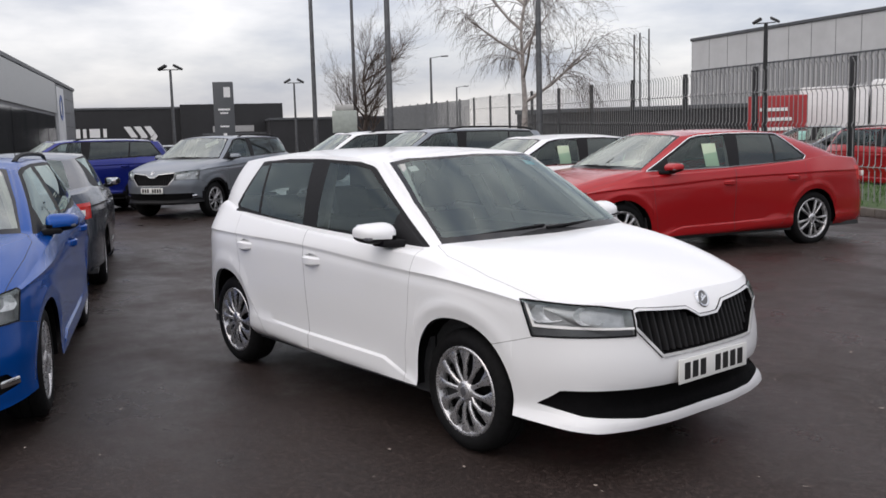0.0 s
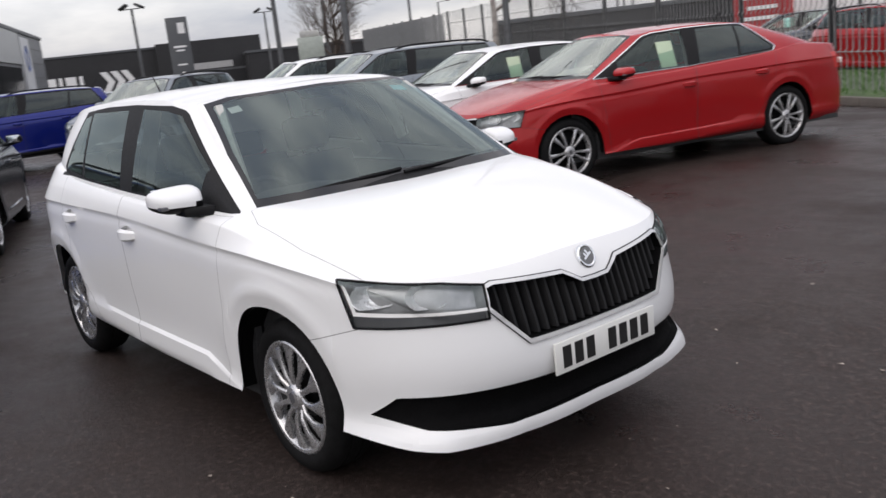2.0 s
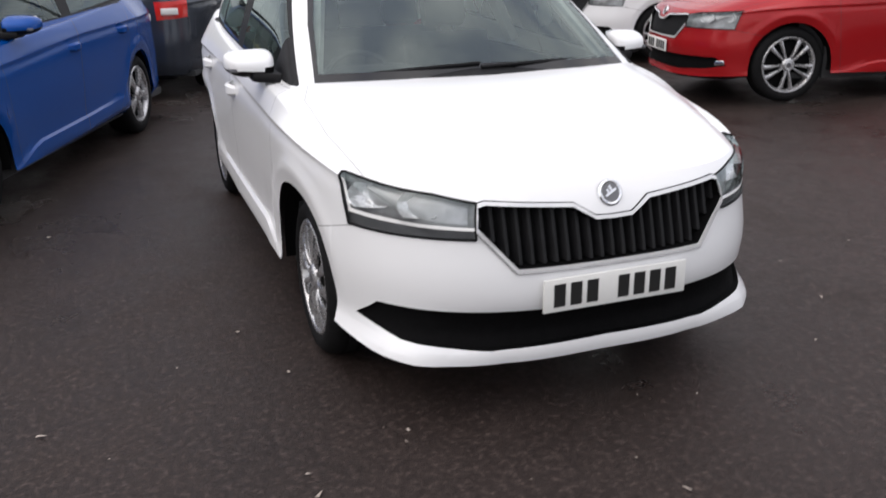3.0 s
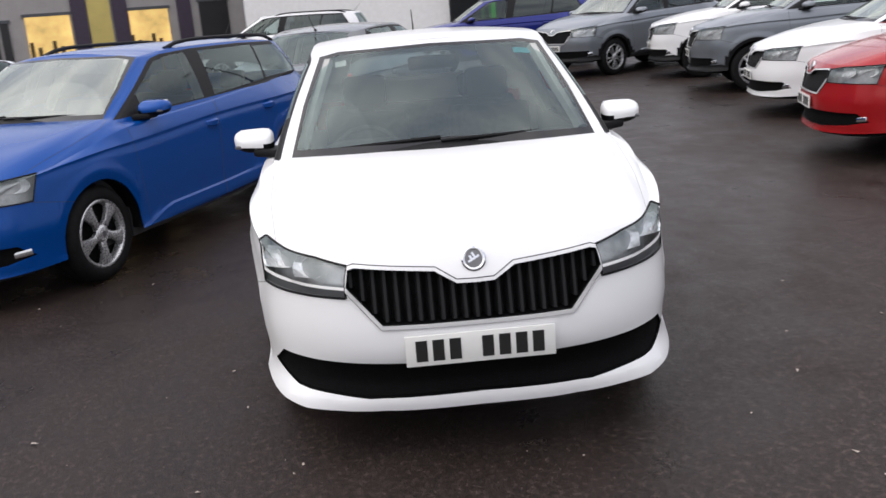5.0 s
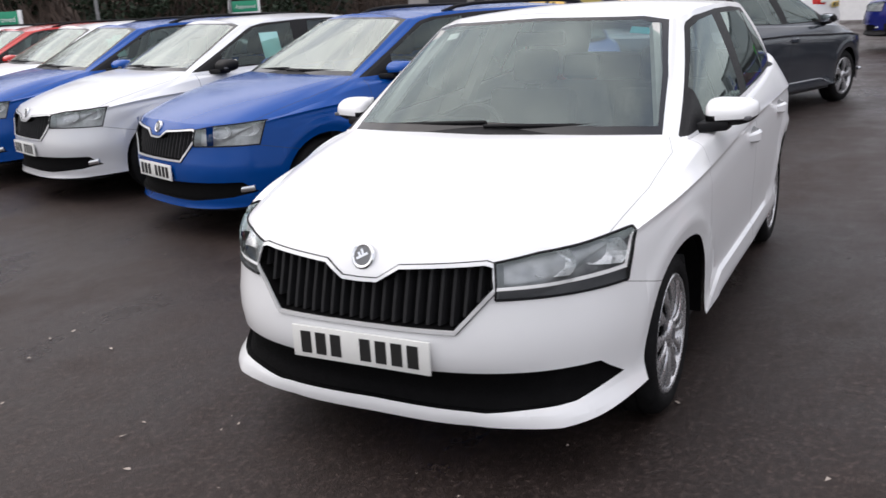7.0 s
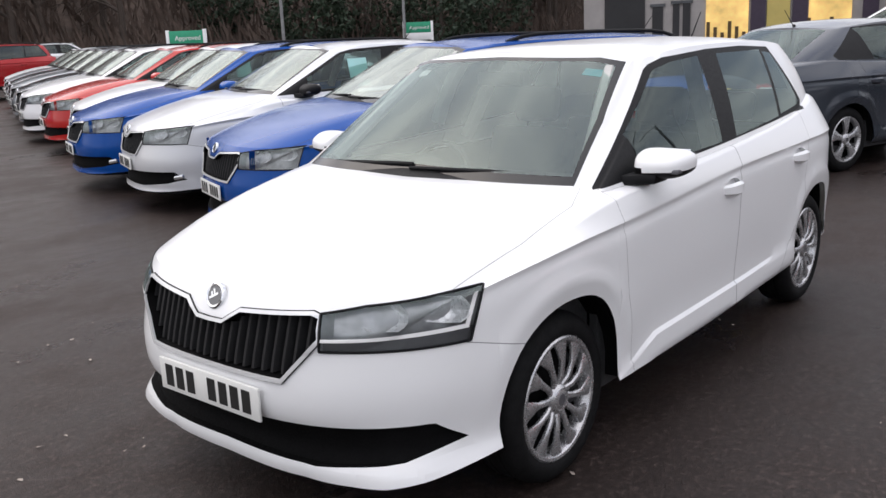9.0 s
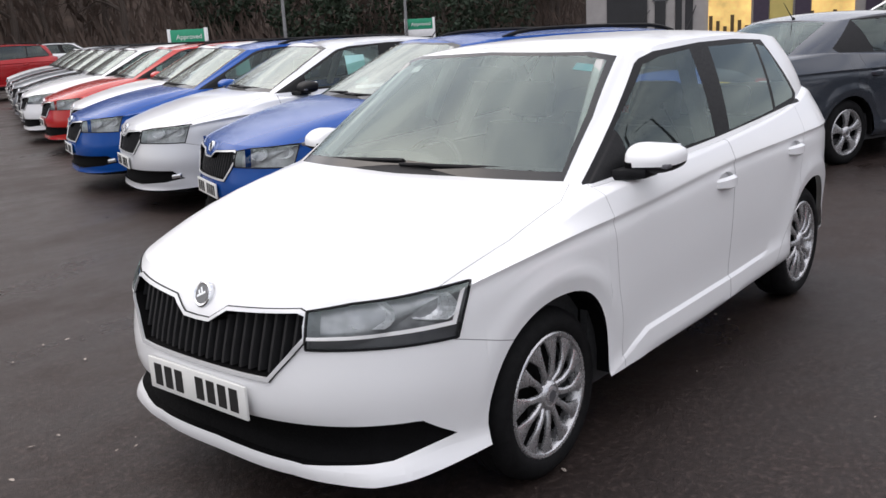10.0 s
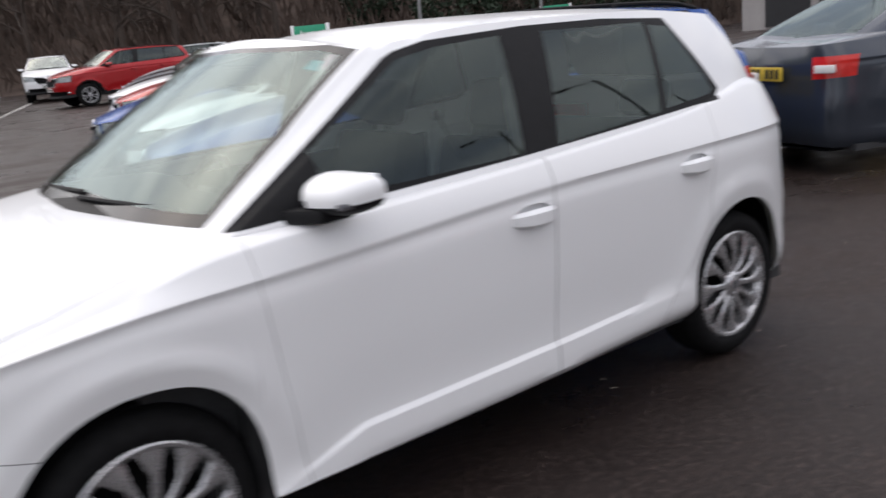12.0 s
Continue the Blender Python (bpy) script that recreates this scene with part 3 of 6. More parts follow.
def mirror_pair(bm):
    """Adds the other half, and joins both along the middle."""
    geom = bmesh.ops.duplicate(bm, geom=bm.verts[:] + bm.edges[:] + bm.faces[:])["geom"]
    vs = [g for g in geom if isinstance(g, bmesh.types.BMVert)]
    fs = [g for g in geom if isinstance(g, bmesh.types.BMFace)]
    for v in vs:
        v.co.y = -v.co.y
    bmesh.ops.reverse_faces(bm, faces=fs)
    mid = [v for v in bm.verts if abs(v.co.y) < 1e-5]
    bmesh.ops.remove_doubles(bm, verts=mid, dist=1e-4)


def build_car(name, s, mat, label, group="", style="five", rear="hatch", sticker=None, rails=False, plate=True, gap=None, fine=False, bumper=None, tint=None, chromed=False, mirror_mat=None, wipers=True, card=None, divided=False):
    car = thing(name, label, "car", group)
    X, Y, Z = (1, 0, 0), (0, 1, 0), (0, 0, 1)
    xf, ax, w, lip, k = s["xf"], s["ax"], s["w"], s["lip"], s["lip"] / 0.79
    ky, dx = w / 0.866, s["xf"] - 2.085
    xt, xe, xb, zt, be, top, xc, cw = s["xtop"], s["xend"], s["xtail"], s["ztail"], s["belt"], s["top"], s["xcowl"], s["cowl"]
    bm = car_shell(s)
    zl, tg = bm.faces.layers.int["zone"], bm.faces.layers.int["tag"]

    # glass
    yb, yt = w - 0.176, s["yroof"] - 0.055
    cut(bm, [(-0.1, cw + 0.002), (yb, cw - 0.022), ((yb + yt) / 2 + 0.013, (cw + top) / 2 - 0.032), (yt, top - 0.042), (yt - 0.1, top - 0.022), (-0.1, top - 0.008)], Y, Z, SCREEN_F, (CABINZ,), lambda c: c.x > xt - 0.2)
    for f in bm.faces:
        if f[tg] == SCREEN_F:
            f[tg] = FRIT
    cut(bm, [(-0.1, cw + 0.040), (yb - 0.026, cw + 0.020), ((yb + yt) / 2 - 0.010, (cw + top) / 2 - 0.02), (yt - 0.020, top - 0.056), (yt - 0.11, top - 0.036), (-0.1, top - 0.022)], Y, Z, SCREEN_F, (CABINZ,), lambda c: c.x > xt - 0.2, (FRIT,))
    zb0, zb1 = zt + 0.03, top - 0.07
    if rear == "saloon":
        cut(bm, [(xe - 0.03, -0.1), (xe + 0.01, s["yroof"] - 0.16), (xb + 0.10, w - 0.33), (xb + 0.02, -0.1)], X, Y, SCREEN_B, (CABINZ,), lambda c: c.x < xe + 0.15 and c.y < w - 0.25)
    else:
        cut(bm, [(-0.1, zb0), (w - 0.36, zb0 + 0.02), (s["yroof"] - 0.19, zb1), (-0.1, zb1 + 0.01)], Y, Z, SCREEN_B, (CABINZ,), lambda c: c.x < xe + 0.1)
    b0 = lambda x: float(np.interp(x, [xb + 0.4, -ax, -0.1, xc], [be + 0.075, be + 0.06, be + 0.012, cw - 0.018]))
    ztop = top - 0.03
    rt, rb = (xe + 0.535, xb + 0.565) if rear == "hatch" else ((xe + 0.28, xb + 0.25) if rear == "estate" else (xe + (0.27 if chromed else 0.22), xb + (0.80 if chromed else 0.52)))
    tipz = b0(rb) + (0.05 if rear != "estate" else 0.03)
    dlo = [(xc - 0.122, b0(xc) - 0.003), (xt - 0.115, ztop - 0.046), (xt - 0.16, ztop - 0.029), (xt - 0.275, ztop - 0.006), (xt - 0.69, ztop + 0.010), ((rt + xt - 0.72) / 2, ztop + 0.008), (rt, ztop - 0.012), (rb, tipz), (rb + 0.05, tipz - 0.04), (-0.1, b0(-0.1) + 0.006)]
    cut(bm, dlo, X, Z, DLO, (CABINZ, LEDGE, ROOFZ), lambda c: c.y > 0.45, (BODY,))
    pb = -0.10 - 0.02
    cut(bm, [(xc, b0(0.5) - 0.1), (xc, ztop + 0.1), (pb - 0.13, ztop + 0.1), (pb, b0(pb) - 0.1)], X, Z, GLASS_F, (CABINZ, LEDGE), lambda c: c.y > 0.45, (DLO,))
    # the pane keeps its distance from the frame
    for f in bm.faces:
        if f[tg] == GLASS_F:
            f[tg] = DLO
    up = 0.14 / (ztop - 0.046 - be)
    fr = [(xc - 0.43, b0(0.6) + 0.018), (xc - 0.122 + (xt - xc + 0.007) * up - 0.045, be + 0.14), (xt - 0.158, ztop - 0.052), (xt - 0.30, ztop - 0.028), (pb - 0.055, ztop - 0.014), (pb + 0.015, b0(pb) + 0.014)]
    cut(bm, fr, X, Z, GLASS_F, (CABINZ, LEDGE), lambda c: c.y > 0.45, (DLO,))
    qx = rb + {"hatch": 0.38, "estate": 0.78}.get(rear, 0.52)
    qx = max(qx, rt - 0.05) if rear == "hatch" else qx
    re_ = [(pb - 0.142, b0(pb) + 0.020), (pb - 0.250, ztop - 0.014), (qx - 0.09 + 0.02, ztop - 0.020), (qx + 0.020, b0(qx) + 0.022)]
    cut(bm, re_, X, Z, GLASS_R, (CABINZ, LEDGE), lambda c: c.y > 0.45, (DLO,))
    qd = [(qx - 0.02, b0(qx) + 0.03), (qx - 0.10, ztop - 0.03), (rt + 0.0, ztop - 0.045), (rb + 0.045, tipz + 0.0), (rb + 0.075, tipz - 0.015)]
    cut(bm, qd, X, Z, GLASS_Q, (CABINZ, LEDGE), lambda c: c.y > 0.45, (DLO,))

    # face of the car
    zz = lambda z: (z * k + (s["sill"] - 0.25) * max(0, 1 - z / 0.6))
    lamp = [Vector((1.578 + dx, 0.748 * ky, zz(0.794))), Vector((1.680 + dx, 0.772 * ky, zz(0.640))), Vector((1.994 + dx, 0.447 * ky, zz(0.640))), Vector((1.985 + dx, 0.452 * ky, zz(0.748))), Vector((1.90 + dx, 0.56 * ky, zz(0.770)))]
    lamp_dir = (-0.6, 0.8, 0)
    cut(bm, lamp, lamp_dir, Z, LAMP_F, (LOWER, LEDGE), lambda c: c.x > 1.3 + dx)
    if fine:
        edge = lambda i, j, f: lamp[i].lerp(lamp[j], f)
        in0, in1 = edge(2, 3, 0.27), edge(2, 3, 0.36)
        o0, o1 = edge(1, 0, 0.27), edge(1, 0, 0.36)
        cut(bm, [lamp[2], in0, o0, lamp[1]], lamp_dir, Z, LAMP_L, (LOWER, LEDGE), lambda c: c.x > 1.3 + dx, (LAMP_F,))
        cut(bm, [in0, in1, o1.lerp(in1, 0.045), o0.lerp(in0, 0.03)], lamp_dir, Z, LAMP_S, (LOWER, LEDGE), lambda c: c.x > 1.3 + dx, (LAMP_F,))
        top0 = edge(0, 4, 0.0)
        cut(bm, [o0.lerp(in0, 0.035), o0.lerp(in0, 0.065), top0.lerp(lamp[4], 0.085) - Vector((0, 0, 0.012)), top0.lerp(lamp[4], 0.045) - Vector((0, 0, 0.008))], lamp_dir, Z, LAMP_S, (LOWER, LEDGE), lambda c: c.x > 1.3 + dx, (LAMP_F,))
    near = lambda c: c.x > 1.6 + dx
    cut(bm, [(y * ky, zz(z)) for y, z in ((0.065, 0.534), (0.335, 0.534), (0.460, 0.675), (0.448, 0.745), (0.415, 0.755), (0.135, 0.733), (0.065, 0.690))], Y, Z, FRAME, (LOWER, LEDGE), near)
    cut(bm, [(y * ky, zz(z)) for y, z in ((-0.2, 0.534), (0.065, 0.534), (0.065, 0.690), (-0.2, 0.682))], Y, Z, FRAME, (LOWER, LEDGE), near)
    cut(bm, [(y * ky, zz(z)) for y, z in ((0.065, 0.546), (0.329, 0.546), (0.447, 0.679), (0.437, 0.737), (0.412, 0.744), (0.138, 0.722), (0.065, 0.679))], Y, Z, GRILLE, (LOWER, LEDGE), near, (FRAME,))
    cut(bm, [(y * ky, zz(z)) for y, z in ((-0.2, 0.546), (0.065, 0.546), (0.065, 0.679), (-0.2, 0.671))], Y, Z, GRILLE, (LOWER, LEDGE), near, (FRAME,))
    low = 0.018 if fine else 0.0
    it = [(-0.1, zz(0.283 - low)), (0.40 * ky, zz(0.278 - low)), (0.66 * ky, zz(0.305 - low * 0.7)), (0.756 * ky, zz(0.335)), (0.712 * ky, zz(0.402)), (0.64 * ky, zz(0.415)), (0.28 * ky, zz(0.402)), (-0.1, zz(0.40))]
    cut(bm, it, Y, Z, INTAKE, (LOWER,), lambda c: c.x > 1.5 + dx)
    # lamps behind
    a = (0.6, 0.8, 0)
    xr = s["xr"]
    zr0 = be - 0.24
    tail = [Vector((-xr + 0.24, w - 0.1, zt - 0.10)), Vector((-xr + 0.05, 0.50 * ky, zt - 0.11)), Vector((-xr + 0.03, 0.52 * ky, zr0)), Vector((-xr + 0.20, w - 0.09, zr0 + 0.02))]
    cut(bm, tail, a, Z, LAMP_B, (LOWER, LEDGE), lambda c: c.x < -ax - 0.2)
    # shut lines
    cut(bm, [(xc - 0.135, be - 0.03), (xc - 0.150, be - 0.15), (xc - 0.205, s["sill"] + 0.03), (pb - 0.012, s["sill"] + 0.03), (pb - 0.050, be + 0.1), (xc - 0.17, be + 0.05)], X, Z, DOOR_F, (LOWER, LEDGE), lambda c: c.y > 0.5)
    cut(bm, [(pb - 0.050, be + 0.1), (pb - 0.012, s["sill"] + 0.03), (-ax + s["arch"] - 0.01, s["sill"] + 0.03), (-ax + 0.26, 0.60 * k), (-ax + 0.10, 0.76 * k), (-ax + 0.06, be + 0.12)], X, Z, DOOR_R, (LOWER, LEDGE), lambda c: c.y > 0.5)
    cut(bm, [(ax + 0.20, 0.568 * k), (xf - 0.395, 0.637 * k), (xf - 0.395, 0.640 * k), (ax + 0.20, 0.571 * k)], X, Z, GAP, (LOWER,), lambda c: c.y > 0.5)
    cut(bm, [(xc - 0.06, -0.1), (xc - 0.098, w - 0.152), (xc + 0.03, w - 0.108), (xc + 0.32, w - 0.117), (xf - 0.40, w - 0.160), (xf - 0.34, w - 0.205), (xf - 0.19, 0.555 * ky), (xf - 0.12, 0.40 * ky), (xf - 0.09, -0.1)], X, Y, BONNET, (LEDGE,), lambda c: c.x > xc - 0.2)
    for f in list(bm.faces):
        if f[tg] == DLO and f[zl] == LOWER:
            f[tg] = BODY
    if s["clad"]:
        for f in bm.faces:
            if f[zl] == LOWER and f[tg] in (BODY, DOOR_F, DOOR_R):
                c = f.calc_center_median()
                near = min(math.hypot(c.x - ax, c.z - s["hub"]), math.hypot(c.x + ax, c.z - s["hub"]))
                if (near < s["arch"] + 0.055 and c.y > w - 0.2) or c.z < s["sill"] + 0.10:
                    f[tg] = LOWTRIM
    mirror_pair(bm)
    for t in (DOOR_F, DOOR_R, BONNET):
        for side in (1, -1) if t != BONNET else (0,):
            region = [f for f in bm.faces if f[tg] == t and (side == 0 or f.calc_center_median().y * side > 0)]
            if region:
                ring = bmesh.ops.inset_region(bm, faces=region, thickness=0.0022 if fine else 0.0032, depth=0.0, use_boundary=True, use_even_offset=True)["faces"]
                for f in ring:
                    c = f.calc_center_median()
                    f[tg] = BONNET if t == BONNET and c.x > xf - 0.405 else GAP
    # hollows behind the door handles
    grips = [(-0.06, be - 0.164), (-0.91 * ax / 1.235, be - 0.140)]
    if fine:
        for hx, hz in grips:
            oval = [(hx + 0.078 * math.cos(a_), hz + 0.012 + 0.030 * math.sin(a_)) for a_ in np.linspace(0, 2 * math.pi, 14, endpoint=False)]
            for side in (1, -1):
                cut(bm, oval, X, Z, CUP, (LOWER, LEDGE), lambda c: c.y * side > 0.5, (DOOR_F, DOOR_R))
    bmesh.ops.recalc_face_normals(bm, faces=bm.faces)
    pick = lambda *ts, side=0, zone=None: (lambda f: f[tg] in ts and (side == 0 or f.calc_center_median().y * side > 0) and (zone is None or f[zl] == zone))

    part("body", extract(bm, pick(BODY)), mat, car)
    part("bonnet", extract(bm, pick(BONNET)), mat, car)
    gp = extract(bm, pick(GAP))
    part("shut_line", gp, gap or SEAM, car)
    for nm, t, mt in (("windscreen", SCREEN_F, SCREEN if fine else PALESCREEN), ("windscreen_border", FRIT, BLACKGLASS)):
        o = even(part(nm, extract(bm, pick(t)), mt, car))
        o.visible_shadow = t == FRIT
    part("rear_window", extract(bm, pick(SCREEN_B)), tint or TINT, car).visible_shadow = False
    if s["clad"]:
        part("lower_cladding", extract(bm, pick(LOWTRIM)), TRIM, car, "black plastic lower cladding")
    for side in (1, -1):
        door = part("front_door", extract(bm, pick(DOOR_F, side=side)), mat, car)
        rdoor = part("rear_door", extract(bm, pick(DOOR_R, side=side)), mat, car)
        part("window_surround", extract(bm, pick(DLO, side=side)), TRIM, car)
        part("window_pane", extract(bm, pick(GLASS_F, side=side)), TINT, door).visible_shadow = False
        part("window_pane", extract(bm, pick(GLASS_R, side=side)), tint or TINT, rdoor).visible_shadow = False
        part("quarter_window", extract(bm, pick(GLASS_Q, side=side)), tint or TINT, car).visible_shadow = False
        for par, (hx, hz) in zip((door, rdoor), grips):
            if fine:
                part("handle_hollow", sink(extract(bm, lambda f: f[tg] == CUP and f.calc_center_median().y * side > 0 and abs(f.calc_center_median().x - hx) < 0.1), (0, -0.024 * side, 0)), mat, par)
            h = bmesh.new()
            zo = w * side - 0.012 * side
            prev = None
            for i in range(9):
                f = i / 8
                x = hx + 0.10 - 0.20 * f
                y = zo + side * (0.006 + 0.040 * math.sin(math.pi * min(1, max(0, f * 1.1 - 0.05))) ** 0.5)
                hh = 0.020 + 0.010 * math.sin(math.pi * f)
                ring = [h.verts.new((x, y - side * 0.014, hz - hh)), h.verts.new((x, y, hz - hh * 0.6)), h.verts.new((x, y, hz + hh * 0.6)), h.verts.new((x, y - side * 0.014, hz + hh))]
                if prev:
                    for q in range(4):
                        h.faces.new((prev[q], prev[(q + 1) % 4], ring[(q + 1) % 4], ring[q]))
                prev = ring
            bmesh.ops.recalc_face_normals(h, faces=h.faces)
            part("door_handle", h, mat, par)
        # door mirror
        mz, mx, my = be + 0.045, xc - 0.42, (w + 0.020) * side
        mb = bmesh.new()
        bmesh.ops.create_uvsphere(mb, u_segments=20, v_segments=12, radius=1)
        for v in mb.verts:
            c = v.co
            px = abs(c.x) ** (0.85 if c.x > 0 else 0.65) * (1 if c.x > 0 else -1)
            nose = max(0.0, c.x)
            v.co = Vector((mx + px * (0.095 if c.x > 0 else 0.05) - 0.03 * side * c.y, my + (abs(c.y) ** 0.55) * (1 if c.y > 0 else -1) * 0.098, mz + (abs(c.z) ** 0.6) * (1 if c.z > 0 else -1) * (0.052 if c.z > 0 else 0.056) * (1 - 0.24 * side * c.y) * (1 - 0.38 * nose * nose) + 0.004 * side * c.y - 0.010 * nose))
        low = [f for f in mb.faces if f.calc_center_median().z < mz - 0.020]
        lowset = set(low)
        lowbm = extract(mb, lambda f: f in lowset)
        bmesh.ops.delete(mb, geom=low, context="FACES")
        mir = part("wing_mirror", mb, mirror_mat or mat, car)
        part("mirror_base", lowbm, TRIM, mir)
        arm = bmesh.new()
        box(arm, (mx - 0.02, min((w - 0.10) * side, my), mz - 0.070), (mx + 0.09, max((w - 0.10) * side, my), mz - 0.030), None, 0.012)
        for v in arm.verts:
            if v.co.y * side < w - 0.05:
                v.co.z -= 0.004
                v.co.x += 0.05 if v.co.x > mx + 0.03 else 0.0
        part("mirror_arm", arm, TRIM, mir)
        gl = bmesh.new()
        box(gl, (mx - 0.056, my - 0.07, mz - 0.04), (mx - 0.046, my + 0.07, mz + 0.045), None, 0.004)
        part("mirror_glass", gl, CHROME, mir)
        ind = bmesh.new()
        box(ind, (mx + 0.03, my + 0.050 * side - 0.035, mz - 0.030), (mx + 0.075, my + 0.050 * side + 0.030, mz - 0.014), None, 0.005)
        part("indicator", ind, LAMPDARK, mir)
        # lamps
        lens = extract(bm, pick(LAMP_F, LAMP_S, LAMP_L, side=side))
        back = lens.copy()
        c = sum((v.co for v in lens.verts), Vector()) / max(1, len(lens.verts))
        count = len(back.verts)
        sink(back, (-0.055, -0.03 * side, 0))
        back.verts.ensure_lookup_table()
        for v in back.verts[:count]:
            v.co.y += 0.034 * side * min(1, max(0, (0.62 * ky - abs(v.co.y)) / 0.14))
        head = part("headlight", back, LAMPBACK, car, "clear-lensed headlight with chrome reflectors")
        rim = extract(bm, pick(LAMP_F, LAMP_S, LAMP_L, side=side))
        edge = [e for e in rim.edges if e.is_boundary]
        eb = bmesh.new()
        for e in edge:
            a1, b1 = e.verts[0].co, e.verts[1].co
            if (b1 - a1).length > 1e-4:
                tube(eb, a1, b1, 0.0045, seg=5, cap=False)
        rim.free()
        part("lamp_edge", eb, TRIM, head)
        part("lens", lens, CLEAR, head).visible_shadow = False
        rng = random.Random(7)
        for f, wide in ((0.22, 0.080), (0.60, 0.074)):
            p = lamp[0].lerp(lamp[3], f) * 0.60 + lamp[1].lerp(lamp[2], f) * 0.40
            m = Matrix.Translation((p.x + 0.006, side * (p.y + 0.006), p.z + 0.010)) @ Matrix.Rotation(radians(-90 + 30 * side), 4, "Z") @ Matrix.Rotation(radians(22), 4, "X")
            rf = bmesh.new()
            rows_ = []
            for iz in range(7):
                v_ = (iz / 6 - 0.5) * 2
                half = wide * (1 - 0.35 * v_ * v_)
                rows_.append([rf.verts.new(m @ Vector((u_ * half, -0.028 + 0.030 * (u_ * u_ * 0.7 + v_ * v_ * 0.5) + rng.uniform(-0.0025, 0.0025), v_ * 0.040))) for u_ in [(ix / 10 - 0.5) * 2 for ix in range(11)]])
            for a_, b_ in zip(rows_, rows_[1:]):
                for q in range(10):
                    rf.faces.new((a_[q], a_[q + 1], b_[q + 1], b_[q]))
            part("reflector", rf, REFLECTOR, head, smooth=False)
        if fine:
            low = extract(bm, pick(LAMP_L, side=side))
            for v in low.verts:
                v.co += Vector((-0.012, -0.008 * side, 0))
            part("lower_band", low, LAMPLOW, head)
            st = extract(bm, pick(LAMP_S, side=side))
            for v in st.verts:
                v.co += Vector((0.0016, 0.0012 * side, 0))
            part("light_strip", st, STRIP, head)
        if divided:
            dv = bmesh.new()
            a0, a1 = lamp[3].lerp(lamp[4], 0.75), lamp[2].lerp(lamp[1], 0.22)
            for off in (0.0, 0.05):
                for q in (a0, a1):
                    dv.verts.new((q.x + 0.012 - off * 0.62, side * (q.y + 0.008 + off * 0.78), q.z + (0.006 if q is a0 else -0.004)))
            dv.faces.new([dv.verts[:][i] for i in (0, 1, 3, 2)])
            bmesh.ops.solidify(dv, geom=dv.faces[:], thickness=0.008)
            bmesh.ops.recalc_face_normals(dv, faces=dv.faces)
            part("lamp_divider", dv, mat, head, "body-coloured bar across the lamp")
        if not fine:
            fg = bmesh.new()
            p = Vector((xf - 0.285, 0.66 * ky * side, zz(0.345)))
            box(fg, (-0.02, -0.15, -0.020), (0.014, 0.12, 0.020), Matrix.Translation(p) @ Matrix.Rotation(radians(33 * side), 4, "Z") @ Matrix.Rotation(radians(9 * side), 4, "X"), 0.006)
            part("fog_lamp", fg, CHROME, car)
        tb = part("tail_lamp", extract(bm, pick(LAMP_B, side=side)), REDLENS, car, "red tail lamp")
        tl = bmesh.new()
        p = (tail[1] + tail[2]) * 0.3 + (tail[0] + tail[3]) * 0.2
        box(tl, (-0.02, -0.085, -0.03), (0.012, 0.075, 0.03), Matrix.Translation((p.x - 0.045, p.y * side, p.z - 0.01)) @ Matrix.Rotation(radians(-24 * side), 4, "Z"), 0.006)
        if fine:
            tl.free()
        else:
            part("reversing_lens", tl, PLATEWHITE, tb)
        if chromed:
            cb = bmesh.new()
            ed = extract(bm, lambda f: f[tg] in (DLO, GLASS_F, GLASS_R, GLASS_Q) and f.calc_center_median().y * side > 0)
            for e in ed.edges:
                if e.is_boundary and (e.verts[1].co - e.verts[0].co).length > 1e-4:
                    tube(cb, e.verts[0].co, e.verts[1].co, 0.008, seg=5, cap=False)
            ed.free()
            part("chrome_window_line", cb, CHROME, car)
    # grille and intake
    fr_ = extract(bm, pick(FRAME))
    part("grille_surround", sink(fr_, (0.009, 0, 0)), SURROUND, car, "chrome grille surround", smooth=False)
    seam_ = extract(bm, pick(FRAME, GRILLE))
    gs_ = bmesh.new()
    for e in seam_.edges:
        if e.is_boundary and (e.verts[1].co - e.verts[0].co).length > 1e-4:
            tube(gs_, e.verts[0].co + Vector((0.004, 0, 0)), e.verts[1].co + Vector((0.004, 0, 0)), 0.0032, seg=5, cap=False)
    seam_.free()
    part("grille_seam", gs_, SEAM, car)
    gback = extract(bm, pick(GRILLE))
    gx = max((v.co.x for v in gback.verts), default=xf)
    gpart = part("grille", sink(gback, (-0.06, 0, 0)), INTAKEBLACK, car, "black grille with upright slats")
    count = 23
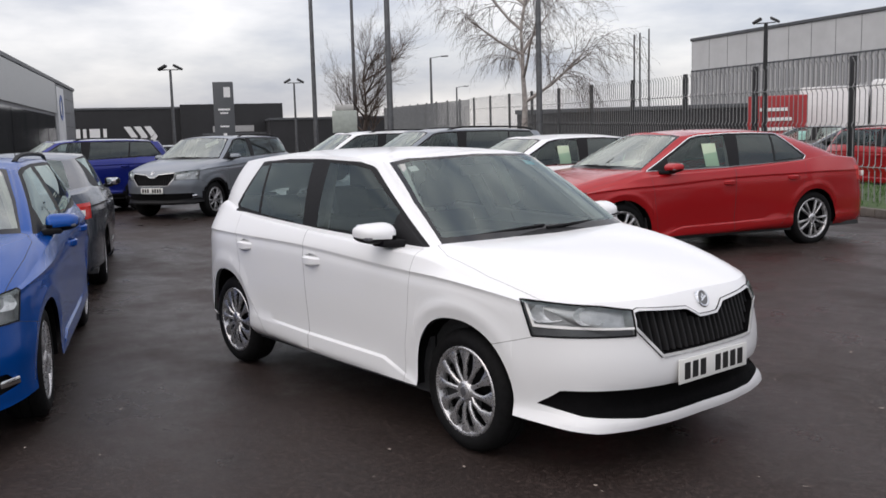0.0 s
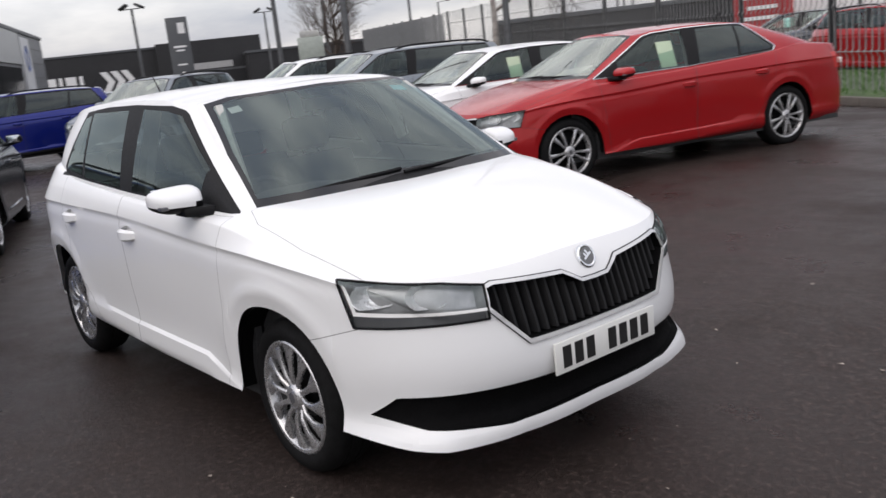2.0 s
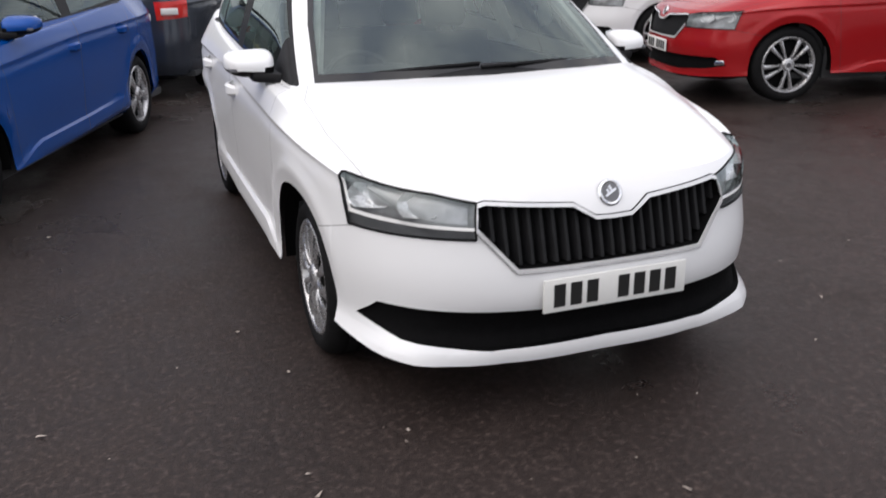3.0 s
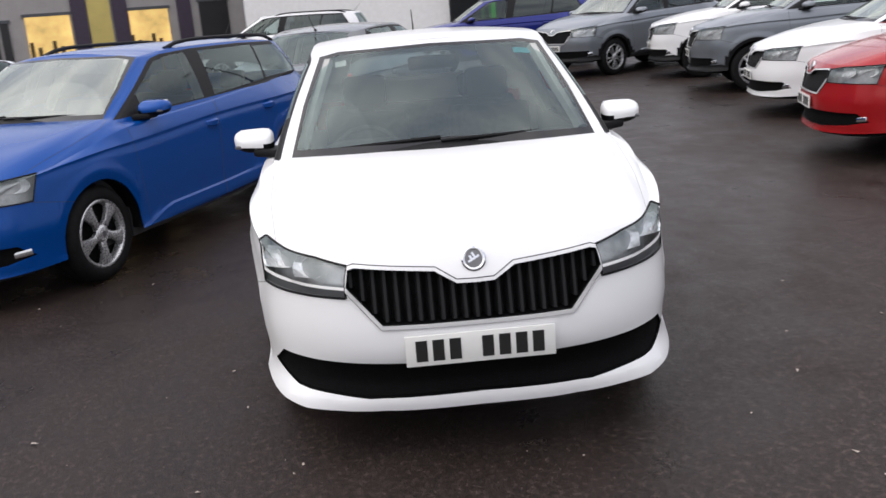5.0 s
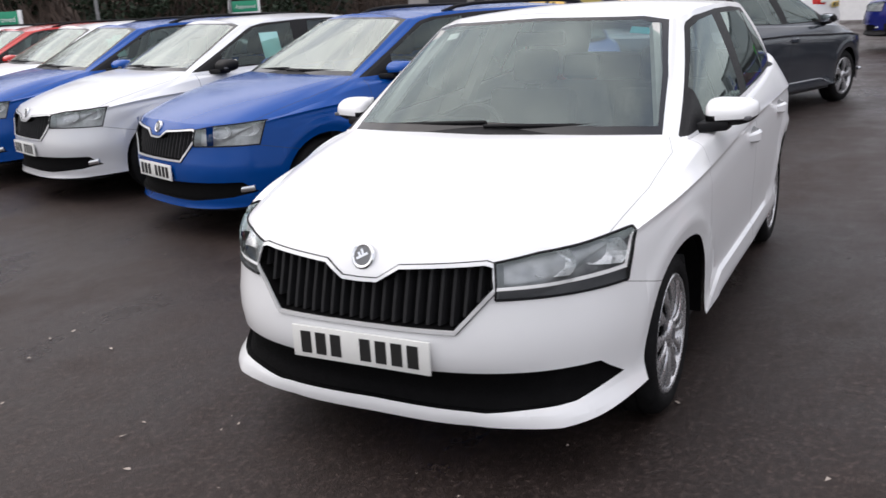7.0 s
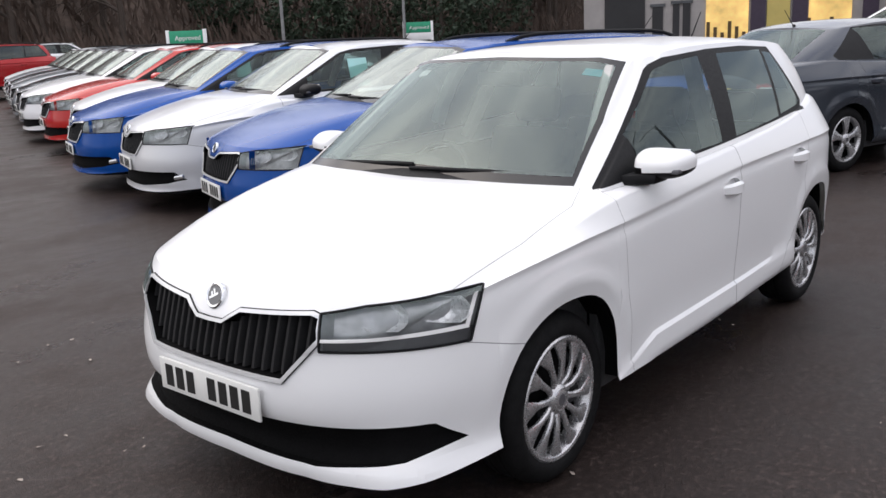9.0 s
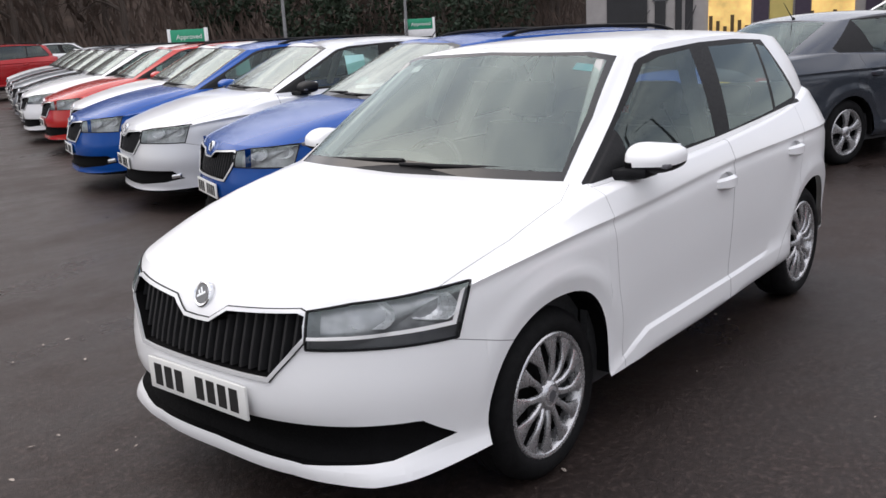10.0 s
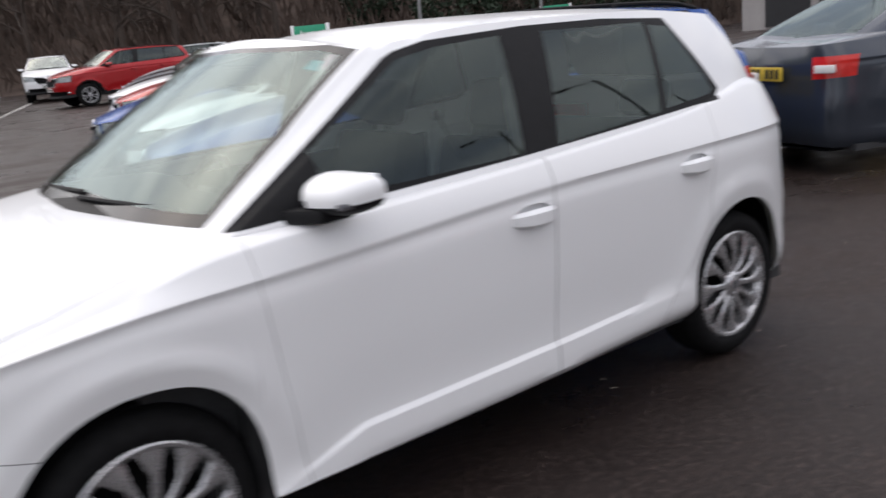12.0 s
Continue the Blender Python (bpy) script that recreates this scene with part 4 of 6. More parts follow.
    for i in range(count):
        y = (i - (count - 1) / 2) / ((count - 1) / 2) * 0.430 * ky
        ya = abs(y)
        z0 = zz(float(np.interp(ya / ky, [0.325, 0.440], [0.552, 0.68])))
        z1 = zz(float(np.interp(ya / ky, [0, 0.065, 0.140, 0.41, 0.435], [0.669, 0.672, 0.716, 0.739, 0.72])))
        z0, z1 = z0 + 0.001, z1 - 0.002
        if z1 > z0 + 0.01:
            sb = bmesh.new()
            prev = None
            for q in range(5):
                z = z0 + (z1 - z0) * q / 4
                xs = gx - 0.010 - 0.060 * (ya / 0.45) ** 2 - 0.085 * max(0, (z / k - 0.56)) / 0.2 * 0.75
                ring = [sb.verts.new((xs - 0.045, y - 0.0165, z)), sb.verts.new((xs - 0.006, y - 0.0085, z)), sb.verts.new((xs, y - 0.005, z)), sb.verts.new((xs, y + 0.005, z)), sb.verts.new((xs - 0.006, y + 0.0085, z)), sb.verts.new((xs - 0.045, y + 0.0165, z))]
                if prev:
                    for h in range(5):
                        sb.faces.new((prev[h], prev[h + 1], ring[h + 1], ring[h]))
                prev = ring
            part("slat", sb, SLAT, gpart)
    ib = extract(bm, pick(INTAKE))
    part("lower_intake", sink(ib, (-0.03, 0, 0)), INTAKEBLACK, car, "black lower air intake")
    bd = bmesh.new()
    badge_m = Matrix.Translation((xf - 0.070, 0, zz(0.748))) @ Matrix.Rotation(radians(-90), 4, "Z") @ Matrix.Rotation(radians(22), 4, "X")
    lathe(bd, [(0.0, 0.006), (0.028, 0.006), (0.032, 0.009), (0.038, 0.010), (0.043, 0.006), (0.044, -0.006)], 28)
    bmesh.ops.transform(bd, matrix=badge_m, verts=bd.verts)
    bdg = part("badge", bd, CHROME, car, "round chrome badge")
    bi = bmesh.new()
    lathe(bi, [(0.0, 0.0085), (0.031, 0.0085), (0.032, 0.004)], 24, badge_m)
    part("badge_field", bi, LAMPLOW, bdg)
    bi = bmesh.new()
    box(bi, (-0.022, 0.0088, -0.004), (0.022, 0.0105, 0.004), badge_m @ Matrix.Rotation(radians(28), 4, "Y"))
    box(bi, (-0.010, 0.0088, 0.004), (-0.002, 0.0105, 0.022), badge_m @ Matrix.Rotation(radians(28), 4, "Y"))
    box(bi, (0.003, 0.0088, 0.004), (0.011, 0.0105, 0.017), badge_m @ Matrix.Rotation(radians(28), 4, "Y"))
    part("badge_mark", bi, CHROME, bdg)
    if plate:
        for xp, zp, face, pm in ((xf + 0.006, zz(0.456), 1, PLATEWHITE), (-xr - 0.006, be - 0.20 if rear == "saloon" else be - 0.25, -1, PLATEYELLOW)):
            pb_ = bmesh.new()
            box(pb_, (xp - 0.012, -0.26, zp - 0.0555), (xp - 0.002 if face > 0 else xp + 0.004, 0.26, zp + 0.0555), None, 0.003)
            np_ = part("number_plate", pb_, pm, car, "white number plate with black marks" if face > 0 else "yellow number plate with black marks")
            for y0, n_ in ((-0.225, 3), (0.005, 4)):
                for q in range(n_):
                    cb = bmesh.new()
                    yy = y0 + q * 0.0585
                    xo = xp + (-0.001 if face > 0 else -0.013)
                    box(cb, (xo - 0.001, yy, zp - 0.038), (xo + 0.001, yy + 0.040, zp + 0.038))
                    part("plate_mark", cb, INK, np_)
    # wheels and their wells
    ty, ri, ba, cap, spokes, turns = wheel_meshes(s, style)
    pl = curve_set(car_outlines(s)[0])(np.linspace(2.5, 9.5, 200))
    body_y = lambda x: float(np.interp(-x, -pl[:, 0], pl[:, 1]))
    spoke_data = []
    for sp in spokes:
        o = part("spoke", sp, ALLOY)
        spoke_data.append(o.data)
        bpy.data.objects.remove(o)
    for xw in (ax, -ax):
        for side in (1, -1):
            turn = Matrix.Translation((xw, side * (w - 0.155), s["tyre"])) @ (Matrix.Rotation(math.pi, 4, "Z") if side < 0 else Matrix.Identity(4)) @ Matrix.Rotation(0.4 * xw + side, 4, "Y")
            wh = None
            for nm, src, mt in (("wheel", ri, ALLOY), ("tyre", ty, RUBBER), ("wheel_back", ba, INTAKEBLACK), ("hub_cap", cap, ALLOY)):
                cp = src.copy()
                if wh is None:
                    wh = part(nm, cp, mt, car, "silver multi-spoke wheel" if style != "five" else "silver five-spoke alloy wheel")
                    wh.matrix_basis = turn
                else:
                    part(nm, cp, mt, wh)
            mk = bmesh.new()
            lathe(mk, [(0.0, 0.0965 if s["tyre"] < 0.31 else 0.1065), (0.020, 0.0965 if s["tyre"] < 0.31 else 0.1065), (0.021, 0.09)], 16)
            part("cap_mark", mk, LAMPDARK, wh)
            for which, t in turns:
                o = new("spoke", spoke_data[which])
                o.parent = wh
                o.matrix_basis = Matrix.Rotation(t, 4, "Y")
            lin = bmesh.new()
            prev = None
            for i in range(15):
                t = radians(-8 + 196 * i / 14)
                rr = s["arch"] + 0.004
                pr = [lin.verts.new((xw + rr * math.cos(t), side * y, s["hub"] + rr * math.sin(t))) for y in (body_y(xw + rr * math.cos(t)) - 0.035, w - 0.30)]
                pr.append(lin.verts.new((xw, side * (w - 0.30), s["hub"])))
                if prev:
                    lin.faces.new((prev[0], prev[1], pr[1], pr[0]))
                    lin.faces.new((prev[1], prev[2], pr[1]))
                prev = pr
            part("wheel_well", lin, INTAKEBLACK, car)
    for m_ in (ty, ri, ba, cap):
        m_.free()
    # cabin
    fl = s["sill"] - 0.02
    zi = be - 0.07
    ib = boxes(((-xr + 0.25, -w + 0.11, fl), (xc + 0.25, w - 0.11, fl + 0.05)), ((xc - 0.1, -w + 0.13, fl), (xc + 0.15, w - 0.13, cw - 0.13)), ((-ax + 0.32, w - 0.12, fl), (xc - 0.1, w - 0.09, zi)), ((-ax + 0.32, -w + 0.09, fl), (xc - 0.1, -w + 0.12, zi)),
               ((xf - 0.55, -w + 0.45, fl), (xf - 0.24, w - 0.45, 0.55 * k)), ((-xr + 0.22, -w + 0.32, fl), (-ax - 0.1, w - 0.32, be - 0.25)))
    part("cabin_tub", ib, CABIN, car)
    ut = bmesh.new()
    half = [(xf - 0.07, 0.0), (xf - 0.10, 0.36 * ky), (xf - 0.24, 0.58 * ky), (xf - 0.42, w - 0.20), (ax + 0.30, w - 0.30), (-ax - 0.30, w - 0.30), (-xr + 0.16, w - 0.30), (-xr + 0.10, 0.0)]
    ring = half + [(x, -y) for x, y in half[-2:0:-1]]
    lo_ = [ut.verts.new((x, y, fl - 0.015)) for x, y in ring]
    hi_ = [ut.verts.new((x, y, fl)) for x, y in ring]
    ut.faces.new(lo_[::-1])
    ut.faces.new(hi_)
    for q in range(len(ring)):
        ut.faces.new((lo_[q], lo_[(q + 1) % len(ring)], hi_[(q + 1) % len(ring)], hi_[q]))
    bmesh.ops.recalc_face_normals(ut, faces=ut.faces)
    part("undertray", ut, TRIM, car)
    da = bmesh.new()
    prev = None
    for i in range(13):
        y = (i / 12 - 0.5) * 2 * (w - 0.16)
        e = (abs(y) / w) ** 2
        ring = [da.verts.new((x - 0.06 * e, y, z)) for x, z in ((xc - 0.02, cw - 0.035), (xc - 0.16, cw - 0.012 - (0 if abs(y + 0.36) > 0.22 else -0.035)), (xc - 0.42, cw - 0.03 - (0 if abs(y + 0.36) > 0.22 else -0.035)), (xc - 0.47, cw - 0.08), (xc - 0.42, cw - 0.36))]
        if prev:
            for q in range(4):
                da.faces.new((prev[q], prev[q + 1], ring[q + 1], ring[q]))
        prev = ring
    bmesh.ops.recalc_face_normals(da, faces=da.faces)
    part("dashboard", da, CABIN, car)
    for y in (-0.36 * ky, 0.36 * ky):
        sm = bmesh.new()
        seat(sm, 0.0 + (xc - 1.03) * 0.5, y, back=0.60 + (top - 1.43) * 0.3)
        bmesh.ops.translate(sm, verts=sm.verts, vec=(0, 0, be - 1.01))
        part("front_seat", sm, SEATCLOTH, car)
    sm = bmesh.new()
    box(sm, (-ax + 0.25, -0.64, 0.38), (-ax + 0.75, 0.64, 0.54), None, 0.04)
    lean = Matrix.Translation((-ax + 0.26, 0, 0.46)) @ Matrix.Rotation(radians(-22), 4, "Y")
    box(sm, (-0.08, -0.64, 0), (0.06, 0.64, 0.58), lean, 0.04)
    for y in (-0.38, 0.38):
        box(sm, (-0.045, y - 0.12, 0.59), (0.045, y + 0.12, 0.75), lean, 0.035)
    bmesh.ops.translate(sm, verts=sm.verts, vec=(0, 0, be - 1.01))
    part("rear_bench", sm, SEATCLOTH, car)
    swm = bmesh.new()
    m = Matrix.Translation((xc - 0.58, -0.36 * ky, cw - 0.13)) @ Matrix.Rotation(radians(64), 4, "Y")
    pr = []
    for i in range(20):
        t = 2 * math.pi * i / 20
        c = Vector((0.178 * math.cos(t), 0.178 * math.sin(t), 0))
        rr = [swm.verts.new(m @ (c + (c.normalized() * math.cos(q) + Vector((0, 0, math.sin(q)))) * 0.014)) for q in [2 * math.pi * h / 6 for h in range(6)]]
        pr.append(rr)
    for i in range(20):
        for h in range(6):
            swm.faces.new((pr[i][h], pr[(i + 1) % 20][h], pr[(i + 1) % 20][(h + 1) % 6], pr[i][(h + 1) % 6]))
    box(swm, (-0.03, -0.17, -0.012), (0.03, 0.17, 0.012), m, 0.004)
    box(swm, (-0.06, -0.06, -0.02), (0.06, 0.06, 0.02), m, 0.01)
    part("steering_wheel", swm, CABIN, car)
    rl = extract(bm, pick(BODY, zone=ROOFZ))
    for v in rl.verts:
        v.co = Vector((v.co.x * 0.97 - 0.01, v.co.y * 0.95, v.co.z - 0.03))
    part("headliner", rl, HEADLINER, car)
    for side in (1, -1):
        pt = bmesh.new()
        tube(pt, (xc - 0.22, side * (w - 0.215), cw), (xt - 0.02, side * (s["yroof"] - 0.10), top - 0.07), 0.028, seg=6)
        part("pillar_trim", pt, HEADLINER, car)
        pt = bmesh.new()
        tube(pt, (-0.20, side * (w - 0.17), be - 0.02), (-0.30, side * (s["yroof"] - 0.07), top - 0.06), 0.04, seg=6)
        part("pillar_trim", pt, HEADLINER, car)
    ivm = bmesh.new()
    box(ivm, (xt + 0.02, -0.12, top - 0.135), (xt + 0.05, 0.12, top - 0.07), None, 0.015)
    part("inner_mirror", ivm, TRIM, car)
    if wipers:
        for y0, y1 in ((-0.60, -0.02), (-0.02, 0.56)):
            wb = bmesh.new()
            pts = []
            for i in range(9):
                f = i / 8
                y = (y0 + (y1 - y0) * f) * ky
                pts.append(Vector((xc - 0.018 - 0.022 * f - 0.11 * (abs(y) / 0.7) ** 2.2, y, cw + 0.026 + 0.013 * f - 0.022 * (abs(y) / 0.7) ** 2)))
            sweep(wb, pts, 0.0075, 6)
            part("wiper", wb, TRIM, car)
        cv = bmesh.new()
        prev = None
        for i in range(15):
            y = (i / 14 - 0.5) * 2 * (w - 0.19)
            e = (abs(y) / (w - 0.19))
            x0 = xc - 0.10 * e ** 2.4
            ring = [cv.verts.new((x0 + 0.03, y, cw - 0.002 - 0.02 * e)), cv.verts.new((x0 - 0.025, y, cw + 0.022 - 0.02 * e))]
            if prev:
                cv.faces.new((prev[0], prev[1], ring[1], ring[0]))
            prev = ring
        bmesh.ops.recalc_face_normals(cv, faces=cv.faces)
        part("scuttle_panel", cv, TRIM, car)
    if rails:
        for side in (1, -1):
            rb_ = bmesh.new()
            pts = []
            for i in range(13):
                f = i / 12
                x = xt - 0.45 + (xe + 0.2 - (xt - 0.45)) * f
                pts.append(Vector((x, side * (s["yroof"] - 0.035 - 0.03 * (2 * f - 1) ** 2), top - 0.005 + 0.055 * (1 - abs(2 * f - 1) ** 6) - 0.03 * f * f)))
            sweep(rb_, pts, 0.016)
            part("roof_rail", rb_, TRIM, car)
    an = bmesh.new()
    tube(an, (xe + 0.12, 0, top - 0.03), (xe - 0.04, 0, top + 0.15), 0.006, 0.003, seg=6)
    tube(an, (xe + 0.15, 0, top - 0.05), (xe + 0.11, 0, top - 0.005), 0.022, 0.014, seg=8)
    part("aerial", an, TRIM, car)
    if sticker:
        pm, kind = sticker
        for side in (1, -1):
            pa = bmesh.new()
            y = (w - 0.155)
            m = Matrix.Translation((-0.14 + 0.25, side * y, be + 0.165)) @ Matrix.Rotation(radians(18.5 * side), 4, "X")
            box(pa, (-0.1, -0.002, -0.14), (0.1, 0.002, 0.14), m)
            part("price_sheet", pa, pm, car, "paper price sheet inside the window")
    if card:
        cd = bmesh.new()
        if card == "high":
            m = Matrix.Translation((xt + 0.12, 0.30, top - 0.14)) @ Matrix.Rotation(radians(50), 4, "Y") @ Matrix.Rotation(0.5, 4, "Z")
            box(cd, (-0.06, -0.15, -0.001), (0.06, 0.15, 0.001), m)
        else:
            m = Matrix.Translation((xc - 0.34, 0.12, cw + 0.055)) @ Matrix.Rotation(radians(18), 4, "Y") @ Matrix.Rotation(0.2, 4, "Z")
            box(cd, (-0.10, -0.22, -0.001), (0.10, 0.22, 0.001), m)
        part("windscreen_card", cd, WHITEPAPER, car, "white paper card inside the windscreen")
    bm.free()
    return car


def place(car, x, y, heading, z=0.0):
    car.matrix_basis = pose(x, y, z, 0, 0, heading)
    return car


def recolour(src, name, x, y, heading, swap, label, z=0.0, group=""):
    """Another car of the same make in another paint."""
    c = copy_thing(src, pose(x, y, z, 0, 0, heading))
    c.name = name
    c["label"] = label
    if group:
        c["group"] = group
    for o in c.children_recursive:
        if o.data and any(mt in swap for mt in o.data.materials):
            key = (o.data.name, tuple(swap[mt].name for mt in o.data.materials if mt in swap))
            if key not in MESHES:
                me = o.data.copy()
                for i, mt in enumerate(me.materials):
                    if mt in swap:
                        me.materials[i] = swap[mt]
                MESHES[key] = me
            o.data = MESHES[key]
    return c


MESHES = {}
ROW, LINE = "cars parked in the row beside the wood", "cars parked in the row by the fence"
hero = place(build_car("small_hatchback", car_spec(n=12, hub=0.322, rim=0.218, xcowl=1.05, cowl=0.995, belt=0.993, line=0.017, tuck=0.055, back=0.86), WHITE, "clean white five-door hatchback with silver wheel trims on damp asphalt", style="trim", gap=SOFTSEAM, fine=True), 0, 0, 0)

# stickers inside the top of the windscreen
for y, mt, w_, nm in ((0.452, CYANSTICKER, 0.085, "cyan sticker"), (-0.45, WHITEPAPER, 0.055, "small white sticker")):
    sb = bmesh.new()
    m = Matrix.Translation((0.412, y, 1.350)) @ Matrix.Rotation(radians(33.5), 4, "Y") @ Matrix.Rotation(radians(-8 if y > 0 else 8), 4, "X")
    box(sb, (-0.022, -w_ / 2, -0.001), (0.022, w_ / 2, 0.001), m)
    part("sticker", sb, mt, hero, nm)
# a thin stalk with a small head, just inside the driver's-side glass
sb = bmesh.new()
tube(sb, (0.090, 0.715, 1.03), (0.135, 0.668, 1.165), 0.0035, seg=6)
box(sb, (0.118, 0.656, 1.155), (0.152, 0.674, 1.185), None, 0.005)
part("window_stalk", sb, TRIM, hero, "thin black stalk inside the side window")

OCT = dict(xf=2.26, xr=2.33, ax=1.343, w=0.907, lip=0.80, cowl=1.03, xcowl=1.10, xtop=0.40, top=1.43, belt=1.01, yroof=0.63, ztail=1.05, sill=0.23, arch=0.355, hub=0.32, tyre=0.318, rim=0.222, n=7, chin=0.018)
estate = build_car("estate_car", car_spec(**{**OCT, "xend": -2.02, "xtail": -2.20}), BLUE, "bright blue estate car with dark roof rails and five-spoke alloys", ROW, rear="estate", rails=True, sticker=None, divided=True)
place(estate, -2.44, -2.45, -21.4)
lift = build_car("liftback_car", car_spec(**{**OCT, "xend": -1.25, "xtail": -2.0, "ztail": 1.05}), SILVER, "silver liftback car with black door mirrors and a pale window sheet", ROW, rear="saloon", sticker=(TEALPAPER, 0), mirror_mat=TRIM)
place(lift, -3.05, -4.62, -21)
dark = recolour(lift, "liftback_car", -7.2, -0.585, 160, {SILVER: DARK, TRIM: TRIM}, "dark graphite liftback car parked nose away, red tail lamps")
for o in [c for c in dark.children_recursive if c.name.startswith("price_sheet")]:
    bpy.data.objects.remove(o)
sup = build_car("saloon_car", car_spec(**{**OCT, "xf": 2.34, "xr": 2.50, "ax": 1.42, "w": 0.932, "xcowl": 1.18, "xtop": 0.46, "xend": -1.30, "xtail": -2.14, "tyre": 0.335, "rim": 0.245, "hub": 0.335, "arch": 0.372, "belt": 1.0, "ztail": 1.06}), RED,
                "metallic red saloon car with chrome window line and ten-spoke alloys", LINE, style="ten", rear="saloon", chromed=True, sticker=(GREENPAPER, 0), tint=PRIVACY, card="low")
place(sup, -2.56, 5.89, -104.8, 0.06)
SUV = dict(xf=2.31, xr=2.36, ax=1.395, w=0.94, lip=0.985, cowl=1.19, xcowl=1.10, xtop=0.42, top=1.635, belt=1.18, yroof=0.66, ztail=1.22, xend=-2.0, xtail=-2.18, sill=0.33, arch=0.40, hub=0.36, tyre=0.36, rim=0.245, n=6, clad=True, chin=0.02)
suv = build_car("suv_car", car_spec(**SUV), GREY, "grey metallic SUV with black lower cladding and roof rails", LINE, style="ten", rear="estate", rails=True, tint=PRIVACY, card="high")
place(suv, -14.5, 5.15, -57.5)

# the row beside the wood
recolour(estate, "estate_car", -3.4, -6.3, -21, {}, "bright blue estate car with roof rails in the row", group=ROW)
recolour(lift, "liftback_car", -4.4, -8.11, -21, {SILVER: WHITE}, "white liftback car in the row", group=ROW)
recolour(estate, "estate_car", -5.0, -10.08, -21, {BLUE: BRIGHTRED}, "bright red estate car with roof rails in the row", group=ROW)
recolour(lift, "liftback_car", -5.62, -12.03, -21, {SILVER: WHITE}, "white liftback car in the row, further along", group=ROW)
recolour(estate, "estate_car", -6.45, -13.91, -21, {BLUE: DARK}, "dark graphite estate car in the row", group=ROW)
recolour(estate, "estate_car", -7.24, -15.8, -21, {BLUE: GREY}, "grey estate car in the row beside a dark one", group=ROW)
recolour(lift, "liftback_car", -8.07, -17.68, -21, {SILVER: DARK}, "dark graphite liftback car further along the row", group=ROW)
recolour(lift, "liftback_car", -8.9, -19.56, -21, {SILVER: GREY}, "grey liftback car near the end of the row", group=ROW)
recolour(estate, "estate_car", -9.74, -21.43, -21, {BLUE: WHITE}, "white estate car at the end of the row", group=ROW)
# across the end of the lane, and the row that faces it
recolour(suv, "suv_car", -8.9, -26.6, 0, {GREY: RED}, "red SUV parked across the end of the lane")
recolour(suv, "suv_car", -9.0, -34.6, 72, {GREY: WHITE}, "white SUV facing the lane before the wood")
FACING = "cars facing the lane"
recolour(estate, "estate_car", 0.7, -16.9, 158, {}, "bright blue estate car facing the lane", group=FACING)
recolour(lift, "liftback_car", -0.75, -21.4, 158, {SILVER: WHITE}, "white liftback car facing the lane", group=FACING)
recolour(estate, "estate_car", -1.95, -24.9, 158, {BLUE: WHITE}, "white estate car facing the lane", group=FACING)
recolour(lift, "liftback_car", -2.65, -27.1, 158, {SILVER: RED}, "red liftback car facing the lane", group=FACING)
recolour(lift, "liftback_car", -3.45, -29.4, 158, {SILVER: WHITE}, "white liftback car facing the lane near the wood", group=FACING)
# by the fence
recolour(lift, "liftback_car", 2.52, 5.64, -104, {SILVER: WHITE}, "white liftback car parked beside the red saloon", 0.07, LINE)
recolour(sup, "saloon_car", -5.6, 6.6, -104, {RED: WHITE}, "white saloon car with chrome window line by the fence", 0.04, LINE)
recolour(suv, "suv_car", -8.8, 6.9, -104, {}, "mid-grey SUV with roof rails by the fence", 0.0, LINE)
recolour(suv, "suv_car", -11.6, 7.1, -104, {GREY: WHITE}, "white SUV with dark glass by the fence", 0.0, LINE)
recolour(suv, "suv_car", -17.0, 2.7, -94, {GREY: DEEP_BLUE}, "deep blue SUV with roof rails, side on")
recolour(lift, "liftback_car", -24.0, 7.5, 120, {SILVER: BLACKPAINT}, "black liftback car at the back of the lot")
recolour(lift, "liftback_car", -27.0, 9.5, 120, {SILVER: GREY}, "grey liftback car at the back of the lot")
# beyond the fence
BEYOND = "cars parked beyond the fence"
recolour(estate, "estate_car", -4.3, 16.6, -27, {BLUE: RED}, "red estate car parked beyond the fence", 0.02, BEYOND)
recolour(lift, "liftback_car", -7.3, 20.0, 205, {SILVER: DARK}, "dark graphite car parked beyond the fence", 0.06, BEYOND)
recolour(lift, "liftback_car", -10.2, 22.6, 205, {SILVER: BLACKPAINT}, "black car parked beyond the fence", 0.08, BEYOND)
recolour(suv, "suv_car", -18.6, -2.6, -100, {GREY: WHITE}, "white SUV standing behind the dark liftback")
# made-up parked car, added for an indistinct white shape by the bank
recolour(suv, "suv_car", -18.0, -38.3, 155, {GREY: WHITE}, "white SUV added for an indistinct pale shape before the wooded bank")

# ---- ground ----
ALONG, ACROSS = Vector((0.888, -0.459, 0)), Vector((0.459, 0.888, 0))
KERB0 = Vector((-1.94, 10.47, 0))


def rise(x, y):
    """The lot's height: it climbs a little towards the fence."""
    q = 0.459 * x + 0.888 * y
    t = min(1, max(0, (q - 1.9) / 2.0))
    return 0.08 * t * t * (3 - 2 * t)


